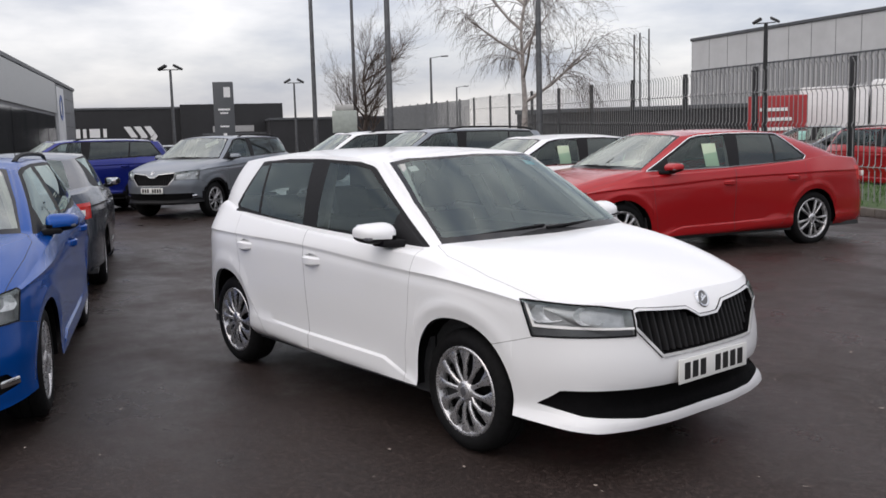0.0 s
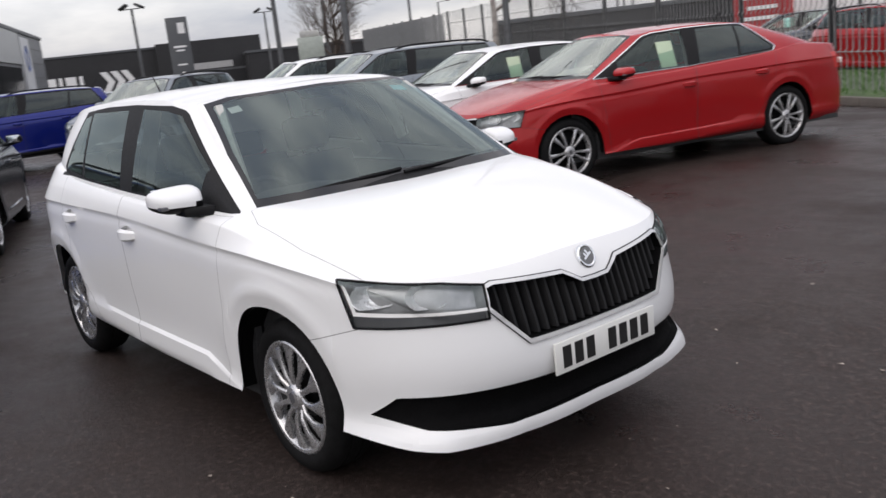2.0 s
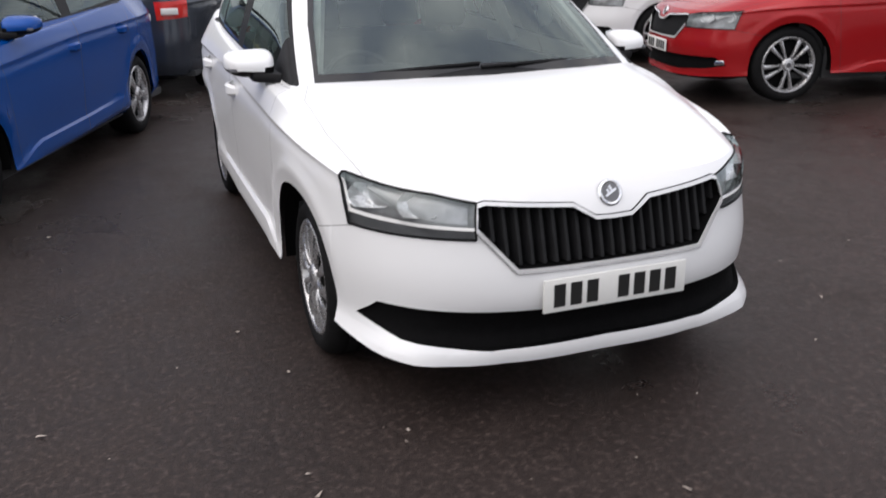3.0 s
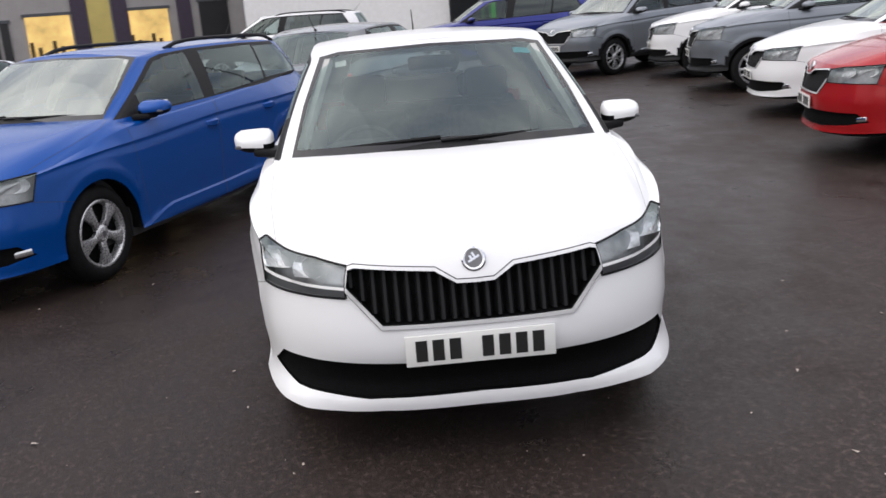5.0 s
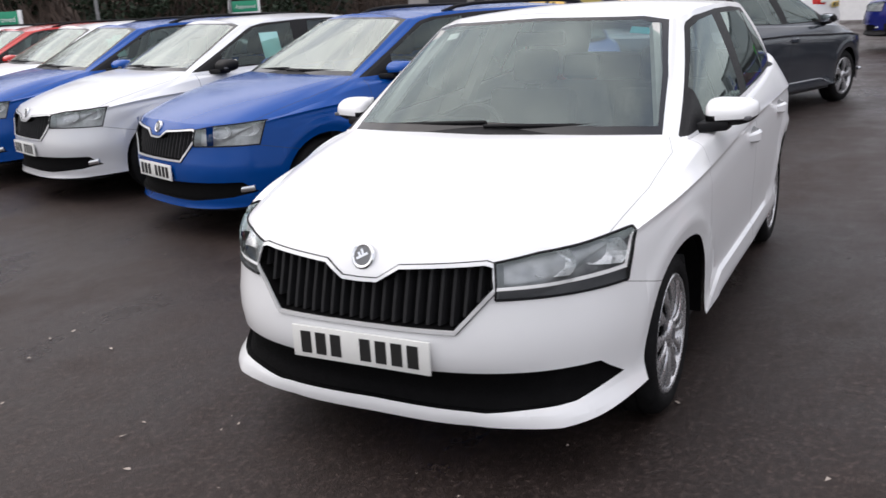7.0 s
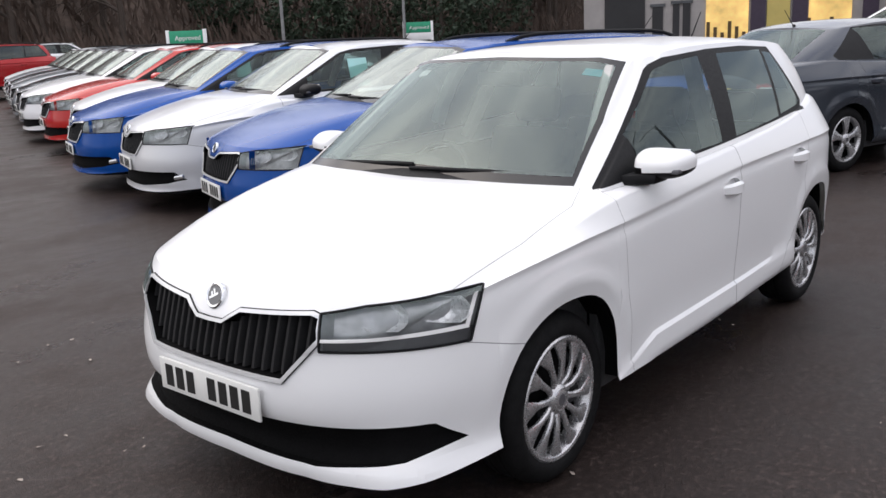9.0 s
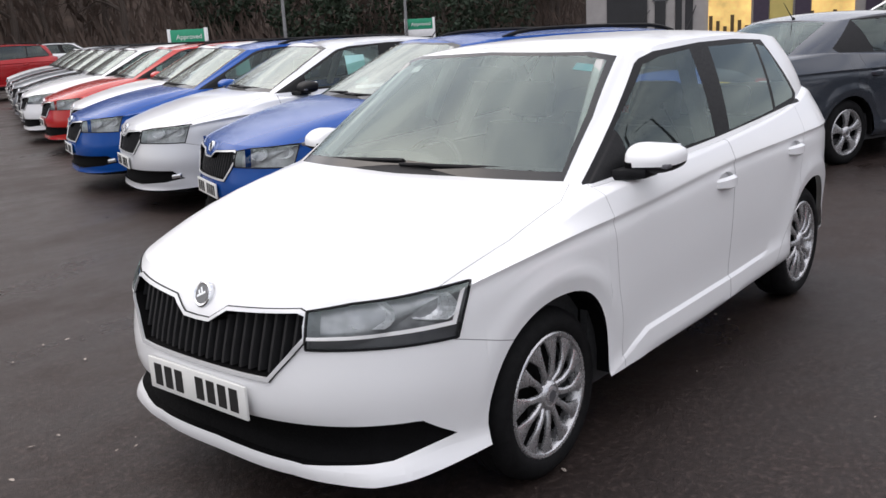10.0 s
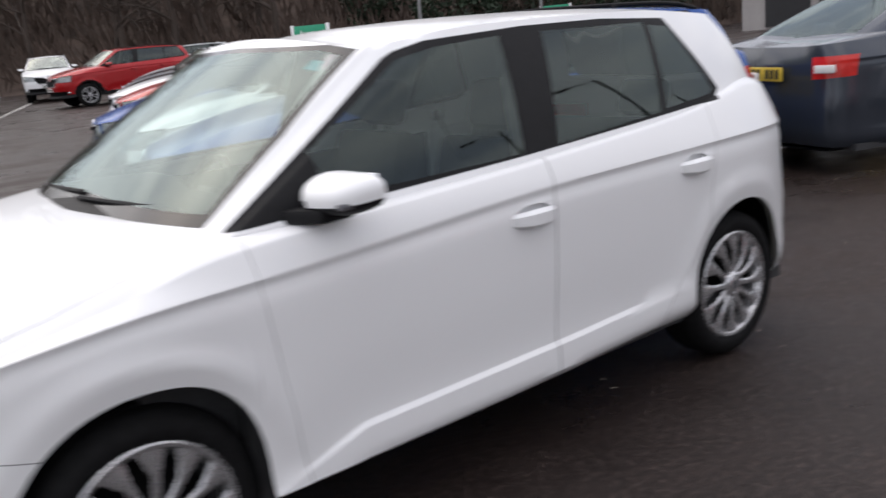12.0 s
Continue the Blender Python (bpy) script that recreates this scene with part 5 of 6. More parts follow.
gx = [-600, -300, -150, -80] + [v for v in np.arange(-46, 20.1, 0.75)] + [40, 80, 150, 300, 600]
gy = [-600, -300, -150, -80] + [v for v in np.arange(-46, 20.1, 0.75)] + [40, 80, 150, 300, 600]
me = bpy.data.meshes.new("ground")
me.from_pydata([(x, y, rise(x, y) + (0.006 * noise.noise(Vector((x * 0.3, y * 0.3, 0))) if abs(x) < 50 else 0)) for y in gy for x in gx], [],
               [(j * len(gx) + i, j * len(gx) + i + 1, (j + 1) * len(gx) + i + 1, (j + 1) * len(gx) + i) for j in range(len(gy) - 1) for i in range(len(gx) - 1)])
me.materials.append(ASPHALT)
me.polygons.foreach_set("use_smooth", [True] * len(me.polygons))
tagged(new("ground", me), "damp dark asphalt of the sales lot", "ground", kind="structure")

# line along the lane's far side
a, b = Vector((2.75, -6.2, 0)), Vector((-8.3, -34.6, 0))
lb = bmesh.new()
for i in range(60):
    p, q = a.lerp(b, i / 60), a.lerp(b, (i + 0.985) / 60)
    side = (q - p).cross(Vector((0, 0, 1))).normalized() * 0.055
    z = Vector((0, 0, 0.010))
    lb.faces.new([lb.verts.new(c + z) for c in (p + side, q + side, q - side, p - side)])
tagged(part("road_line", lb, LINEPAINT, smooth=False), "worn white painted line along the lane", "road line", kind="structure")

# kerb and verge
kerb = thing("kerb", "weathered concrete kerb along the verge", "kerb", kind="structure")
kb = boxes(((-0.445, 0, -0.05), (0.445, 0.13, 0.13)), bevel=0.015)
first = part("kerb_stone", kb, KERB, kerb)
for i in range(-12, 34):
    o = first if i == -12 else new("kerb_stone", first.data)
    o.parent = kerb
    p = KERB0 - ALONG * (i * 0.9)
    o.matrix_basis = Matrix.Translation((p.x, p.y, 0.07)) @ Matrix.Rotation(math.atan2(-0.459, 0.888), 4, "Z") @ Matrix.Rotation(random.uniform(-0.006, 0.006), 4, "Y")
soil = bmesh.new()
cols = [0.13, 0.30, 0.8, 1.6, 3.0]
hts = [0.19, 0.21, 0.24, 0.27, 0.28]
g = [[soil.verts.new(KERB0 - ALONG * (i * 1.5) + ACROSS * c + Vector((0, 0, h + 0.02 * noise.noise(Vector((i, c, 3)))))) for c, h in zip(cols, hts)] for i in range(-30, 45)]
for r, q in zip(g, g[1:]):
    for i in range(len(r) - 1):
        soil.faces.new((r[i], r[i + 1], q[i + 1], q[i]))
tagged(part("verge", soil, SOIL), "grass verge behind the kerb", "verge", kind="structure")
yard = bmesh.new()
g2 = [[yard.verts.new(KERB0 - ALONG * (i * 6.0) + ACROSS * c + Vector((0, 0, h))) for c, h in ((2.95, 0.26), (3.3, 0.02), (14, 0.10), (30, 0.26), (60, 0.26))] for i in range(-8, 12)]
for r, q in zip(g2, g2[1:]):
    for i in range(4):
        yard.faces.new((r[i], r[i + 1], q[i + 1], q[i]))
tagged(part("pavement", yard, ASPHALT), "asphalt of the yard beyond the fence", "pavement", kind="structure")
rng = random.Random(4)
gv, gf = [], []
for i in range(9000):
    s_, c = rng.uniform(-12, 24), rng.uniform(0.2, 2.9)
    p = KERB0 - ALONG * s_ + ACROSS * c
    z = 0.20 + 0.03 * c
    h, t = rng.uniform(0.05, 0.13), rng.uniform(0, 6.28)
    d = Vector((math.cos(t), math.sin(t), 0)) * 0.011
    lean = Vector((rng.uniform(-0.04, 0.04), rng.uniform(-0.04, 0.04), h))
    n0 = len(gv)
    gv += [(p.x - d.x, p.y - d.y, z), (p.x + d.x, p.y + d.y, z), (p.x + lean.x, p.y + lean.y, z + h)]
    gf.append((n0, n0 + 1, n0 + 2))
me = bpy.data.meshes.new("grass")
me.from_pydata(gv, [], gf)
me.materials.append(GRASS)
tagged(new("grass", me), "short damp green grass on the verge", "grass", kind="stuff")

# ---- fence ----
fence = thing("fence", "tall pale metal palisade fence with dark posts", "fence")
F0 = KERB0 + ACROSS * 0.55


def fence_base(s_):
    return 0.22 + 0.021 * max(0, s_)


pm = bmesh.new()
prev = None
for z, off in ((0, 0), (0.5, 0), (0.56, 0.035), (0.62, 0), (1.2, 0), (1.26, 0.035), (1.32, 0), (1.85, 0), (1.92, 0.04), (1.99, 0), (2.33, 0), (2.42, 0.05)):
    ring = [pm.verts.new((-0.014, -off, z)), pm.verts.new((0, -off - 0.010, z)), pm.verts.new((0.014, -off, z))]
    if prev:
        for i in (0, 1):
            pm.faces.new((prev[i], prev[i + 1], ring[i + 1], ring[i]))
    prev = ring
pale = part("pale", pm, FENCEWIRE, fence, smooth=False)
turn = Matrix.Rotation(math.atan2(-0.459, 0.888), 4, "Z")
count, far = 0, bmesh.new()
s_ = -9.0
while s_ < 62:
    p = F0 - ALONG * s_
    m = Matrix.Translation((p.x, p.y, fence_base(s_))) @ turn
    if s_ < 31:
        o = pale if count == 0 else new("pale", pale.data)
        o.parent = fence
        o.matrix_basis = m
        count += 1
    else:
        tube(far, m @ Vector((0, 0, 0)), m @ Vector((0, 0, 2.38)), 0.017, seg=3, cap=False)
    s_ += 0.15
tagged(part("far_fencing", far, FENCEWIRE, fence, smooth=False), kind="stuff")
s_ = -7.5
while s_ < 62:
    p = F0 - ALONG * s_ + ACROSS * 0.07
    z = fence_base(s_)
    po = bmesh.new()
    box(po, (-0.055, -0.04, 0), (0.055, 0.04, 2.55), Matrix.Translation((p.x, p.y, z - 0.1)) @ turn, 0.006)
    part("fence_post", po, DARKSTEEL, fence)
    q = F0 - ALONG * (s_ + 3.15) + ACROSS * 0.03
    p2 = F0 - ALONG * s_ + ACROSS * 0.03
    for h in (0.56, 1.92):
        ra = bmesh.new()
        tube(ra, (p2.x, p2.y, z + h), (q.x, q.y, fence_base(s_ + 3.15) + h), 0.009, seg=4)
        part("fence_rail", ra, FENCEWIRE, fence, smooth=False)
    s_ += 3.15


# ---- poles, lamps and signs ----
def pole(name, x, y, top, r, label, mat=STEEL, head=None, base=0.0, toward=(1, 0)):
    t = thing(name, label, "lamp post" if head else "pole", m=pose(x, y, base))
    b = bmesh.new()
    tube(b, (0, 0, 0), (0, 0, 0.9), r * 1.35, r * 1.3, 10)
    tube(b, (0, 0, 0.9), (0, 0, top - base), r * 1.05, r * 0.72, 10)
    part("post", b, mat, t)
    d = Vector((*toward, 0)).normalized()
    h = top - base
    if head == "flood":
        k_ = 0.42 if top < 4 else 1.0
        c = bmesh.new()
        tube(c, -d * 0.45 * k_ + Vector((0, 0, h)), d * 0.45 * k_ + Vector((0, 0, h)), 0.03 * k_, seg=6)
        part("cross_arm", c, mat, t)
        for sgn in (-1, 1):
            f = bmesh.new()
            m = Matrix.Translation(d * 0.42 * k_ * sgn + Vector((0, 0, h + 0.12 * k_))) @ Matrix.Rotation(math.atan2(d.y, d.x), 4, "Z") @ Matrix.Rotation(0.5 * sgn, 4, "Y")
            box(f, (-0.24 * k_, -0.2 * k_, -0.06 * k_), (0.24 * k_, 0.2 * k_, 0.07 * k_), m, 0.02)
            part("floodlight", f, DARKSTEEL, t)
    if head == "arm":
        c = bmesh.new()
        tube(c, (0, 0, h - 0.02), d * 0.9 + Vector((0, 0, h + 0.1)), 0.035, 0.03, 6)
        part("arm", c, mat, t)
        f = bmesh.new()
        box(f, (-0.28, -0.11, -0.05), (0.32, 0.11, 0.05), Matrix.Translation(d * 1.15 + Vector((0, 0, h + 0.1))) @ Matrix.Rotation(math.atan2(d.y, d.x), 4, "Z"), 0.03)
        part("lantern", f, DARKSTEEL, t)
    return t


RT = (0.62, 0.78)
pole("lamp_post", -43.66, 16.14, 5.5, 0.09, "slim lamp post with two floodlights behind the cars", head="flood", toward=RT)
pole("lamp_post", -47.73, 26.06, 5.2, 0.08, "slim lamp post with two floodlights near dark sheds", head="flood", toward=(0.3, 0.5))
pole("lamp_post", -25.6, 14.39, 9.5, 0.09, "tall plain steel lamp post in the lot", head="arm", toward=RT)
pole("lamp_post", -35.66, 22.81, 8.7, 0.11, "tall lamp post with one arm", head="arm", toward=RT)
pole("lamp_post", -15.07, 10.41, 9.5, 0.085, "tall steel lamp post near the fence", head="arm", toward=RT)
pole("lamp_post", -54.58, 42.72, 7.9, 0.12, "distant lamp post with one arm", head="arm", toward=RT)
pole("lamp_post", -80.23, 66.66, 7.3, 0.13, "far lamp post with one arm", head="arm", toward=RT)
pole("lamp_post", -13.96, 14.82, 9.5, 0.085, "tall steel lamp post by the fence", head="arm", toward=RT, base=0.2)
for x, y, h in ((-33.58, 42.87, 7.63), (-33.31, 43.1, 7.72), (-32.87, 43.45, 7.94)):
    tagged(pole("flagpole", x, y, h, 0.07, "bare flagpole beyond the fence", base=0.2), group="three flagpoles")
pole("lamp_post", -6.31, 13.92, 3.7, 0.055, "dark lamp post with two floodlights by the fence", mat=DARKSTEEL, head="flood", toward=(0.9, 0.4), base=0.2)
pole("pole", -22.41, -27.96, 7.0, 0.07, "pale pole before the wood", mat=FENCEWIRE)
pole("pole", -24.6, -22.98, 7.0, 0.06, "thin pale pole beside a green sign", mat=FENCEWIRE)

totem = thing("totem_sign", "tall dark grey sign pylon with pale marks", "sign", m=pose(-24.4, 10.1, 0, 0, 0, 66))
part("panel", boxes(((-0.34, -0.07, 0), (0.34, 0.07, 3.55)), bevel=0.02), DARKCLAD, totem)
for z, w_, h_, x_ in ((3.2, 0.22, 0.34, 0.12), (2.62, 0.40, 0.06, 0), (2.5, 0.26, 0.05, 0), (2.05, 0.3, 0.05, 0), (1.75, 0.12, 0.14, 0)):
    part("sign_mark", boxes(((x_ - w_ / 2, -0.078, z - h_ / 2), (x_ + w_ / 2, -0.070, z + h_ / 2))), SIGNWHITE, totem, smooth=False)
    part("sign_mark", boxes(((x_ - w_ / 2, 0.070, z - h_ / 2), (x_ + w_ / 2, 0.078, z + h_ / 2))), SIGNWHITE, totem, smooth=False)


def board(x, y, heading, w_, top):
    """A white-framed board with a green band on two legs."""
    t = thing("sign_board", "white framed sign on legs with a green top band", "sign", "green topped signs", m=pose(x, y, 0, 0, 0, heading))
    for s1 in (-1, 1):
        part("leg", boxes(((s1 * w_ / 2 - 0.05, -0.04, 0), (s1 * w_ / 2 + 0.05, 0.04, top + 0.03)), bevel=0.008), SIGNWHITE, t)
    part("green_band", boxes(((-w_ / 2 + 0.04, -0.03, top - 0.42), (w_ / 2 - 0.04, 0.03, top)), bevel=0.006), SIGNGREEN, t)
    part("white_panel", boxes(((-w_ / 2 + 0.04, -0.025, top - 0.72), (w_ / 2 - 0.04, 0.025, top - 0.424)), bevel=0.006), SIGNWHITE, t)
    text_mesh("sign_lettering", "Approved", 0.2, SIGNWHITE, Matrix.Translation((0.05, -0.034, top - 0.22)) @ Matrix.Rotation(radians(90), 4, "X"), t)
    return t


board(-12.95, -21.4, 125, 1.15, 1.82)
board(-25.0, -22.6, 131, 1.15, 1.85)
lb_ = thing("lightbox_sign", "pale square sign box on a short mast", "sign", m=pose(-25.9, 15.9, 0, 0, 0, 60))
part("mast", boxes(((-0.1, -0.1, 0), (0.1, 0.1, 1.9)), bevel=0.01), STEEL, lb_)
part("sign_panel", boxes(((-0.48, -0.12, 1.75), (0.48, 0.12, 2.62)), bevel=0.03), plain("pale_green_sign", (0.42, 0.46, 0.42), 0.5), lb_)
part("cap", boxes(((-0.36, -0.1, 2.624), (0.36, 0.1, 2.85)), bevel=0.03), plain("pale_grey_sign", (0.5, 0.5, 0.48), 0.5), lb_)


# ---- buildings ----
def frame_on(a, b):
    """A pose whose x runs from a to b along a wall, y into the building."""
    a, b = Vector((*a, 0)), Vector((*b, 0))
    return Matrix.Translation(a) @ Matrix.Rotation(math.atan2(b.y - a.y, b.x - a.x), 4, "Z"), (b - a).length


def building(name, label, a, b, deep, high, mat, base=0.0):
    m, n = frame_on(a, b)
    t = thing(name, label, "building", m=m)
    part("wall", boxes(((0, 0, base), (n, deep, high)), bevel=0.02), mat, t, smooth=False)
    part("roof", boxes(((-0.1, -0.1, high + 0.004), (n + 0.1, deep + 0.1, high + 0.22)), bevel=0.02), DARKCLAD, t, smooth=False)
    return t, n


deal, n = building("showroom", "grey clad car showroom with dark glass and a white lit fascia", (-30.0, 2.8), (-66.0, 17.6), 9, 5.55, plain("grey_showroom_cladding", (0.15, 0.155, 0.165), 0.5, 0.1, var=0.12, scale=0.5))
part("end_wall", boxes(((-0.09, 0.1, 0), (-0.004, 8.9, 5.4))), SIGNWHITE, deal, "white end wall", smooth=False)
part("fascia", boxes(((0, -0.10, 3.6), (n - 11.3, -0.005, 5.5))), plain("pale_fascia", (0.36, 0.37, 0.37), 0.4, var=0.06), deal, smooth=False)
part("sign_panel", boxes(((n - 11.2, -0.16, 1.2), (n - 7.6, -0.005, 5.3))), plain("white_lit_panel", (0.62, 0.63, 0.64), 0.5, var=0.12, scale=0.8), deal, "pale panel with a blue round mark", smooth=False)
rb = bmesh.new()
lathe(rb, [(0.55, 0), (0.62, 0.03), (0.75, 0.03), (0.82, 0)], 32, Matrix.Translation((n - 9.4, -0.19, 4.0)))
part("round_mark", rb, SIGNBLUE, deal)
for i in range(7):
    x0 = n - 15.6 - i * 4.0
    part("showroom_window", boxes(((x0, -0.06, 0.1), (x0 + 3.8, -0.004, 3.4))), plain("dark_glazing", (0.02, 0.022, 0.024), 0.08, var=0.2), deal, smooth=False)
for i in range(5):
    part("cladding_joint", boxes(((n - 7.5, -0.02, 0.95 + i * 0.95), (n, -0.004, 0.975 + i * 0.95))), BLACKCLAD, deal, smooth=False)

blk, n = building("showroom", "long black showroom with white marks on its wall", (-86.5, 23.0), (-79.0, 42.0), 18, 4.9, BLACKCLAD)
part("end_block", boxes(((10.5, -2.0, 0), (n, 0.0, 5.25)), bevel=0.02), BLACKCLAD, blk, smooth=False)
# three chevrons, and block letters drawn as plain bars
for i in range(3):
    cb = bmesh.new()
    x0 = 5.1 + i * 0.95
    pts = [(0, 0), (0.62, 0), (1.25, 1.0), (0.62, 2.0), (0, 2.0), (0.63, 1.0)]
    lo = [cb.verts.new((x0 + px, -0.06, 1.25 + pz)) for px, pz in pts]
    hi = [cb.verts.new((x0 + px, -0.01, 1.25 + pz)) for px, pz in pts]
    cb.faces.new(lo)
    for q in range(6):
        cb.faces.new((lo[q], lo[(q + 1) % 6], hi[(q + 1) % 6], hi[q]))
    part("chevron", cb, SIGNWHITE, blk, smooth=False)
for x0, w_ in ((0.15, 0.95), (1.35, 0.32), (1.95, 0.95), (3.2, 0.32)):
    part("sign_bar", boxes(((x0, -0.06, 1.25), (x0 + w_, -0.01, 3.1))), SIGNWHITE, blk, smooth=False)
part("sign_bar", boxes(((13.5, -2.06, 2.5), (17.5, -2.01, 3.1))), plain("dim_white_sign", (0.4, 0.4, 0.4), 0.5), blk, smooth=False)
part("sign_bar", boxes(((12.5, -2.06, 2.2), (19.0, -2.01, 2.4))), STEEL, blk, smooth=False)

_, n = building("shed", "low dark shed far behind the lot", (-72, 37), (-66, 50), 10, 3.4, BLACKCLAD)
_, n = building("shed", "low dark shed beyond the fence", (-32, 31), (-22, 40), 6, 2.6, BLACKCLAD)
ware, n = building("warehouse", "large pale grey clad warehouse beyond the fence", (-39.0, 56.4), (30.0, 38.0), 30, 8.3, CLADDING)
for i in range(36):
    part("cladding_joint", boxes(((i * 2.0, -0.012, 6.05), (i * 2.0 + 0.03, -0.004, 8.3))), STEEL, ware, smooth=False)
part("cladding_band", boxes(((0, -0.08, 5.95), (n, -0.004, 6.05))), DARKCLAD, ware, smooth=False)
ribs = bmesh.new()
for i in range(int(n / 0.45)):
    box(ribs, (i * 0.45, -0.09, 0.2), (i * 0.45 + 0.2, -0.004, 5.94))
tagged(part("cladding_ribs", ribs, plain("ribbed_grey_cladding", (0.33, 0.335, 0.345), 0.5, 0.2, var=0.12, scale=0.5), ware, smooth=False), kind="stuff")
for x0, w_ in ((24.0, 1.4), (34.0, 5.0), (46.0, 5.0)):
    part("warehouse_door", boxes(((x0, -0.14, 0.2), (x0 + w_, -0.095, 4.2))), plain("plum_shutter", (0.05, 0.03, 0.05), 0.5), ware, smooth=False)

cont = thing("shipping_container", "red shipping container with pale lettering bars", "container", m=frame_on((-13.9, 25.1), (-11.6, 26.5))[0])
n = 1.95
part("body", boxes(((0, 0, 0.9), (n, 2.4, 2.62)), bevel=0.02), REDPAINT, cont, smooth=False)
for i in range(9):
    part("rib", boxes(((i * 0.2 + 0.06, -0.04, 0.95), (i * 0.2 + 0.16, -0.003, 2.55))), REDPAINT, cont, smooth=False)
for i in range(3):
    part("lettering_bar", boxes(((0.40 + 0.1 * (i % 2), -0.06, 1.40 + i * 0.34), (1.6 - 0.14 * i, -0.041, 1.52 + i * 0.34))), SIGNWHITE, cont, smooth=False)
part("skid", boxes(((0.1, 0.1, 0.26), (n - 0.1, 2.3, 0.9))), BLACKCLAD, cont, smooth=False)

lorry = thing("lorry", "white lorry with a rounded cab parked beyond the fence", "lorry", m=frame_on((-13.6, 29.6), (-7.6, 32.2))[0])
part("cargo_box", boxes(((-0.8, 0, 0.9), (1.6, 2.3, 3.0)), bevel=0.04), SIGNWHITE, lorry)
cb = boxes(((1.7, 0.05, 0.7), (3.6, 2.25, 3.2)), bevel=0.12)
for v in cb.verts:
    if v.co.x > 3.2 and v.co.z > 1.7:
        v.co.x -= 0.55 * (v.co.z - 1.7) / 1.5
part("cab", cb, SIGNWHITE, lorry)
part("side_window", boxes(((2.3, 0.03, 1.65), (3.15, 0.05, 2.4))), plain("lorry_glass", (0.02, 0.022, 0.025), 0.1), lorry)
part("chassis", boxes(((-0.8, 0.2, 0.55), (3.6, 2.1, 0.9))), BLACKCLAD, lorry)
for xw in (0.0, 2.7):
    for yw in (0.2, 2.1):
        wb_ = bmesh.new()
        lathe(wb_, [(0.0, -0.1), (0.25, -0.12), (0.42, -0.13), (0.45, -0.08), (0.45, 0.08), (0.42, 0.13), (0.25, 0.12), (0.0, 0.1)], 24, Matrix.Translation((xw, yw, 0.70)))
        part("wheel", wb_, RUBBER, lorry)

shop, n = building("shop_row", "grey rendered shops with yellow lit display windows", (-47.5, 7.0), (-35.64, -21.11), -14, 3.9, RENDERWALL)
for x0, w_, z1, mt, nm in ((27.6, 1.9, 2.6, BLACKCLAD, "roller_door"), (26.75, 0.5, 2.1, BLACKCLAD, "door"), (26.0, 0.3, 2.2, BLACKCLAD, "window"), (25.5, 0.35, 2.2, BLACKCLAD, "window"),
                       (22.9, 1.9, 2.4, SHOPGLOW, "lit_window"), (21.1, 1.0, 3.2, YELLOWWALL, "wall_panel"), (18.5, 1.8, 2.4, SHOPGLOW, "lit_window"), (15.6, 1.4, 2.6, BLACKCLAD, "door"), (10.5, 3.0, 2.6, BLACKCLAD, "window")):
    o = part(nm, boxes(((x0, 0.004, 0.1), (x0 + w_, 0.07, z1))), mt, shop, smooth=False)
    part("surround", boxes(((x0 - 0.1, 0.004, z1 + 0.002), (x0 + w_ + 0.1, 0.10, z1 + 0.14))), DARKCLAD, o, smooth=False)
    if mt == SHOPGLOW:
        for q in range(6):
            part("display", boxes(((x0 + 0.1 + q * 0.32, 0.074, 0.1), (x0 + 0.26 + q * 0.32, 0.12, 0.8 + 0.25 * ((q * 7) % 3)))), plain("dark_display", (0.10, 0.06, 0.02), 0.6), o, smooth=False)
for x0 in (22.15, 20.35, 17.4):
    part("pier", boxes(((x0, 0.004, 0), (x0 + 0.65, 0.14, 3.8))), plain("plum_pier", (0.05, 0.035, 0.06), 0.6), shop, smooth=False)


# bright green framed machine of unknown use, with a dark centre
green = thing("vending_machine", "bright green framed machine standing before the showroom", "machine", m=pose(-34.05, 4.3, 0, 0, 0, 105))
LIME = plain("bright_green_paint", (0.05, 0.52, 0.04), 0.45, var=0.1)
for x0 in (-0.58, 0.36):
    part("post", boxes(((x0, -0.12, 0), (x0 + 0.22, 0.12, 2.5)), bevel=0.02), LIME, green)
part("header", boxes(((-0.58, -0.14, 2.504), (0.58, 0.14, 2.9)), bevel=0.03), LIME, green)
part("sill", boxes(((-0.355, -0.12, 1.5), (0.355, 0.12, 1.75)), bevel=0.02), LIME, green)
part("dark_panel", boxes(((-0.355, -0.05, 1.754), (0.355, 0.05, 2.5)), bevel=0.01), plain("dark_green_panel", (0.02, 0.12, 0.03), 0.4, var=0.15), green)

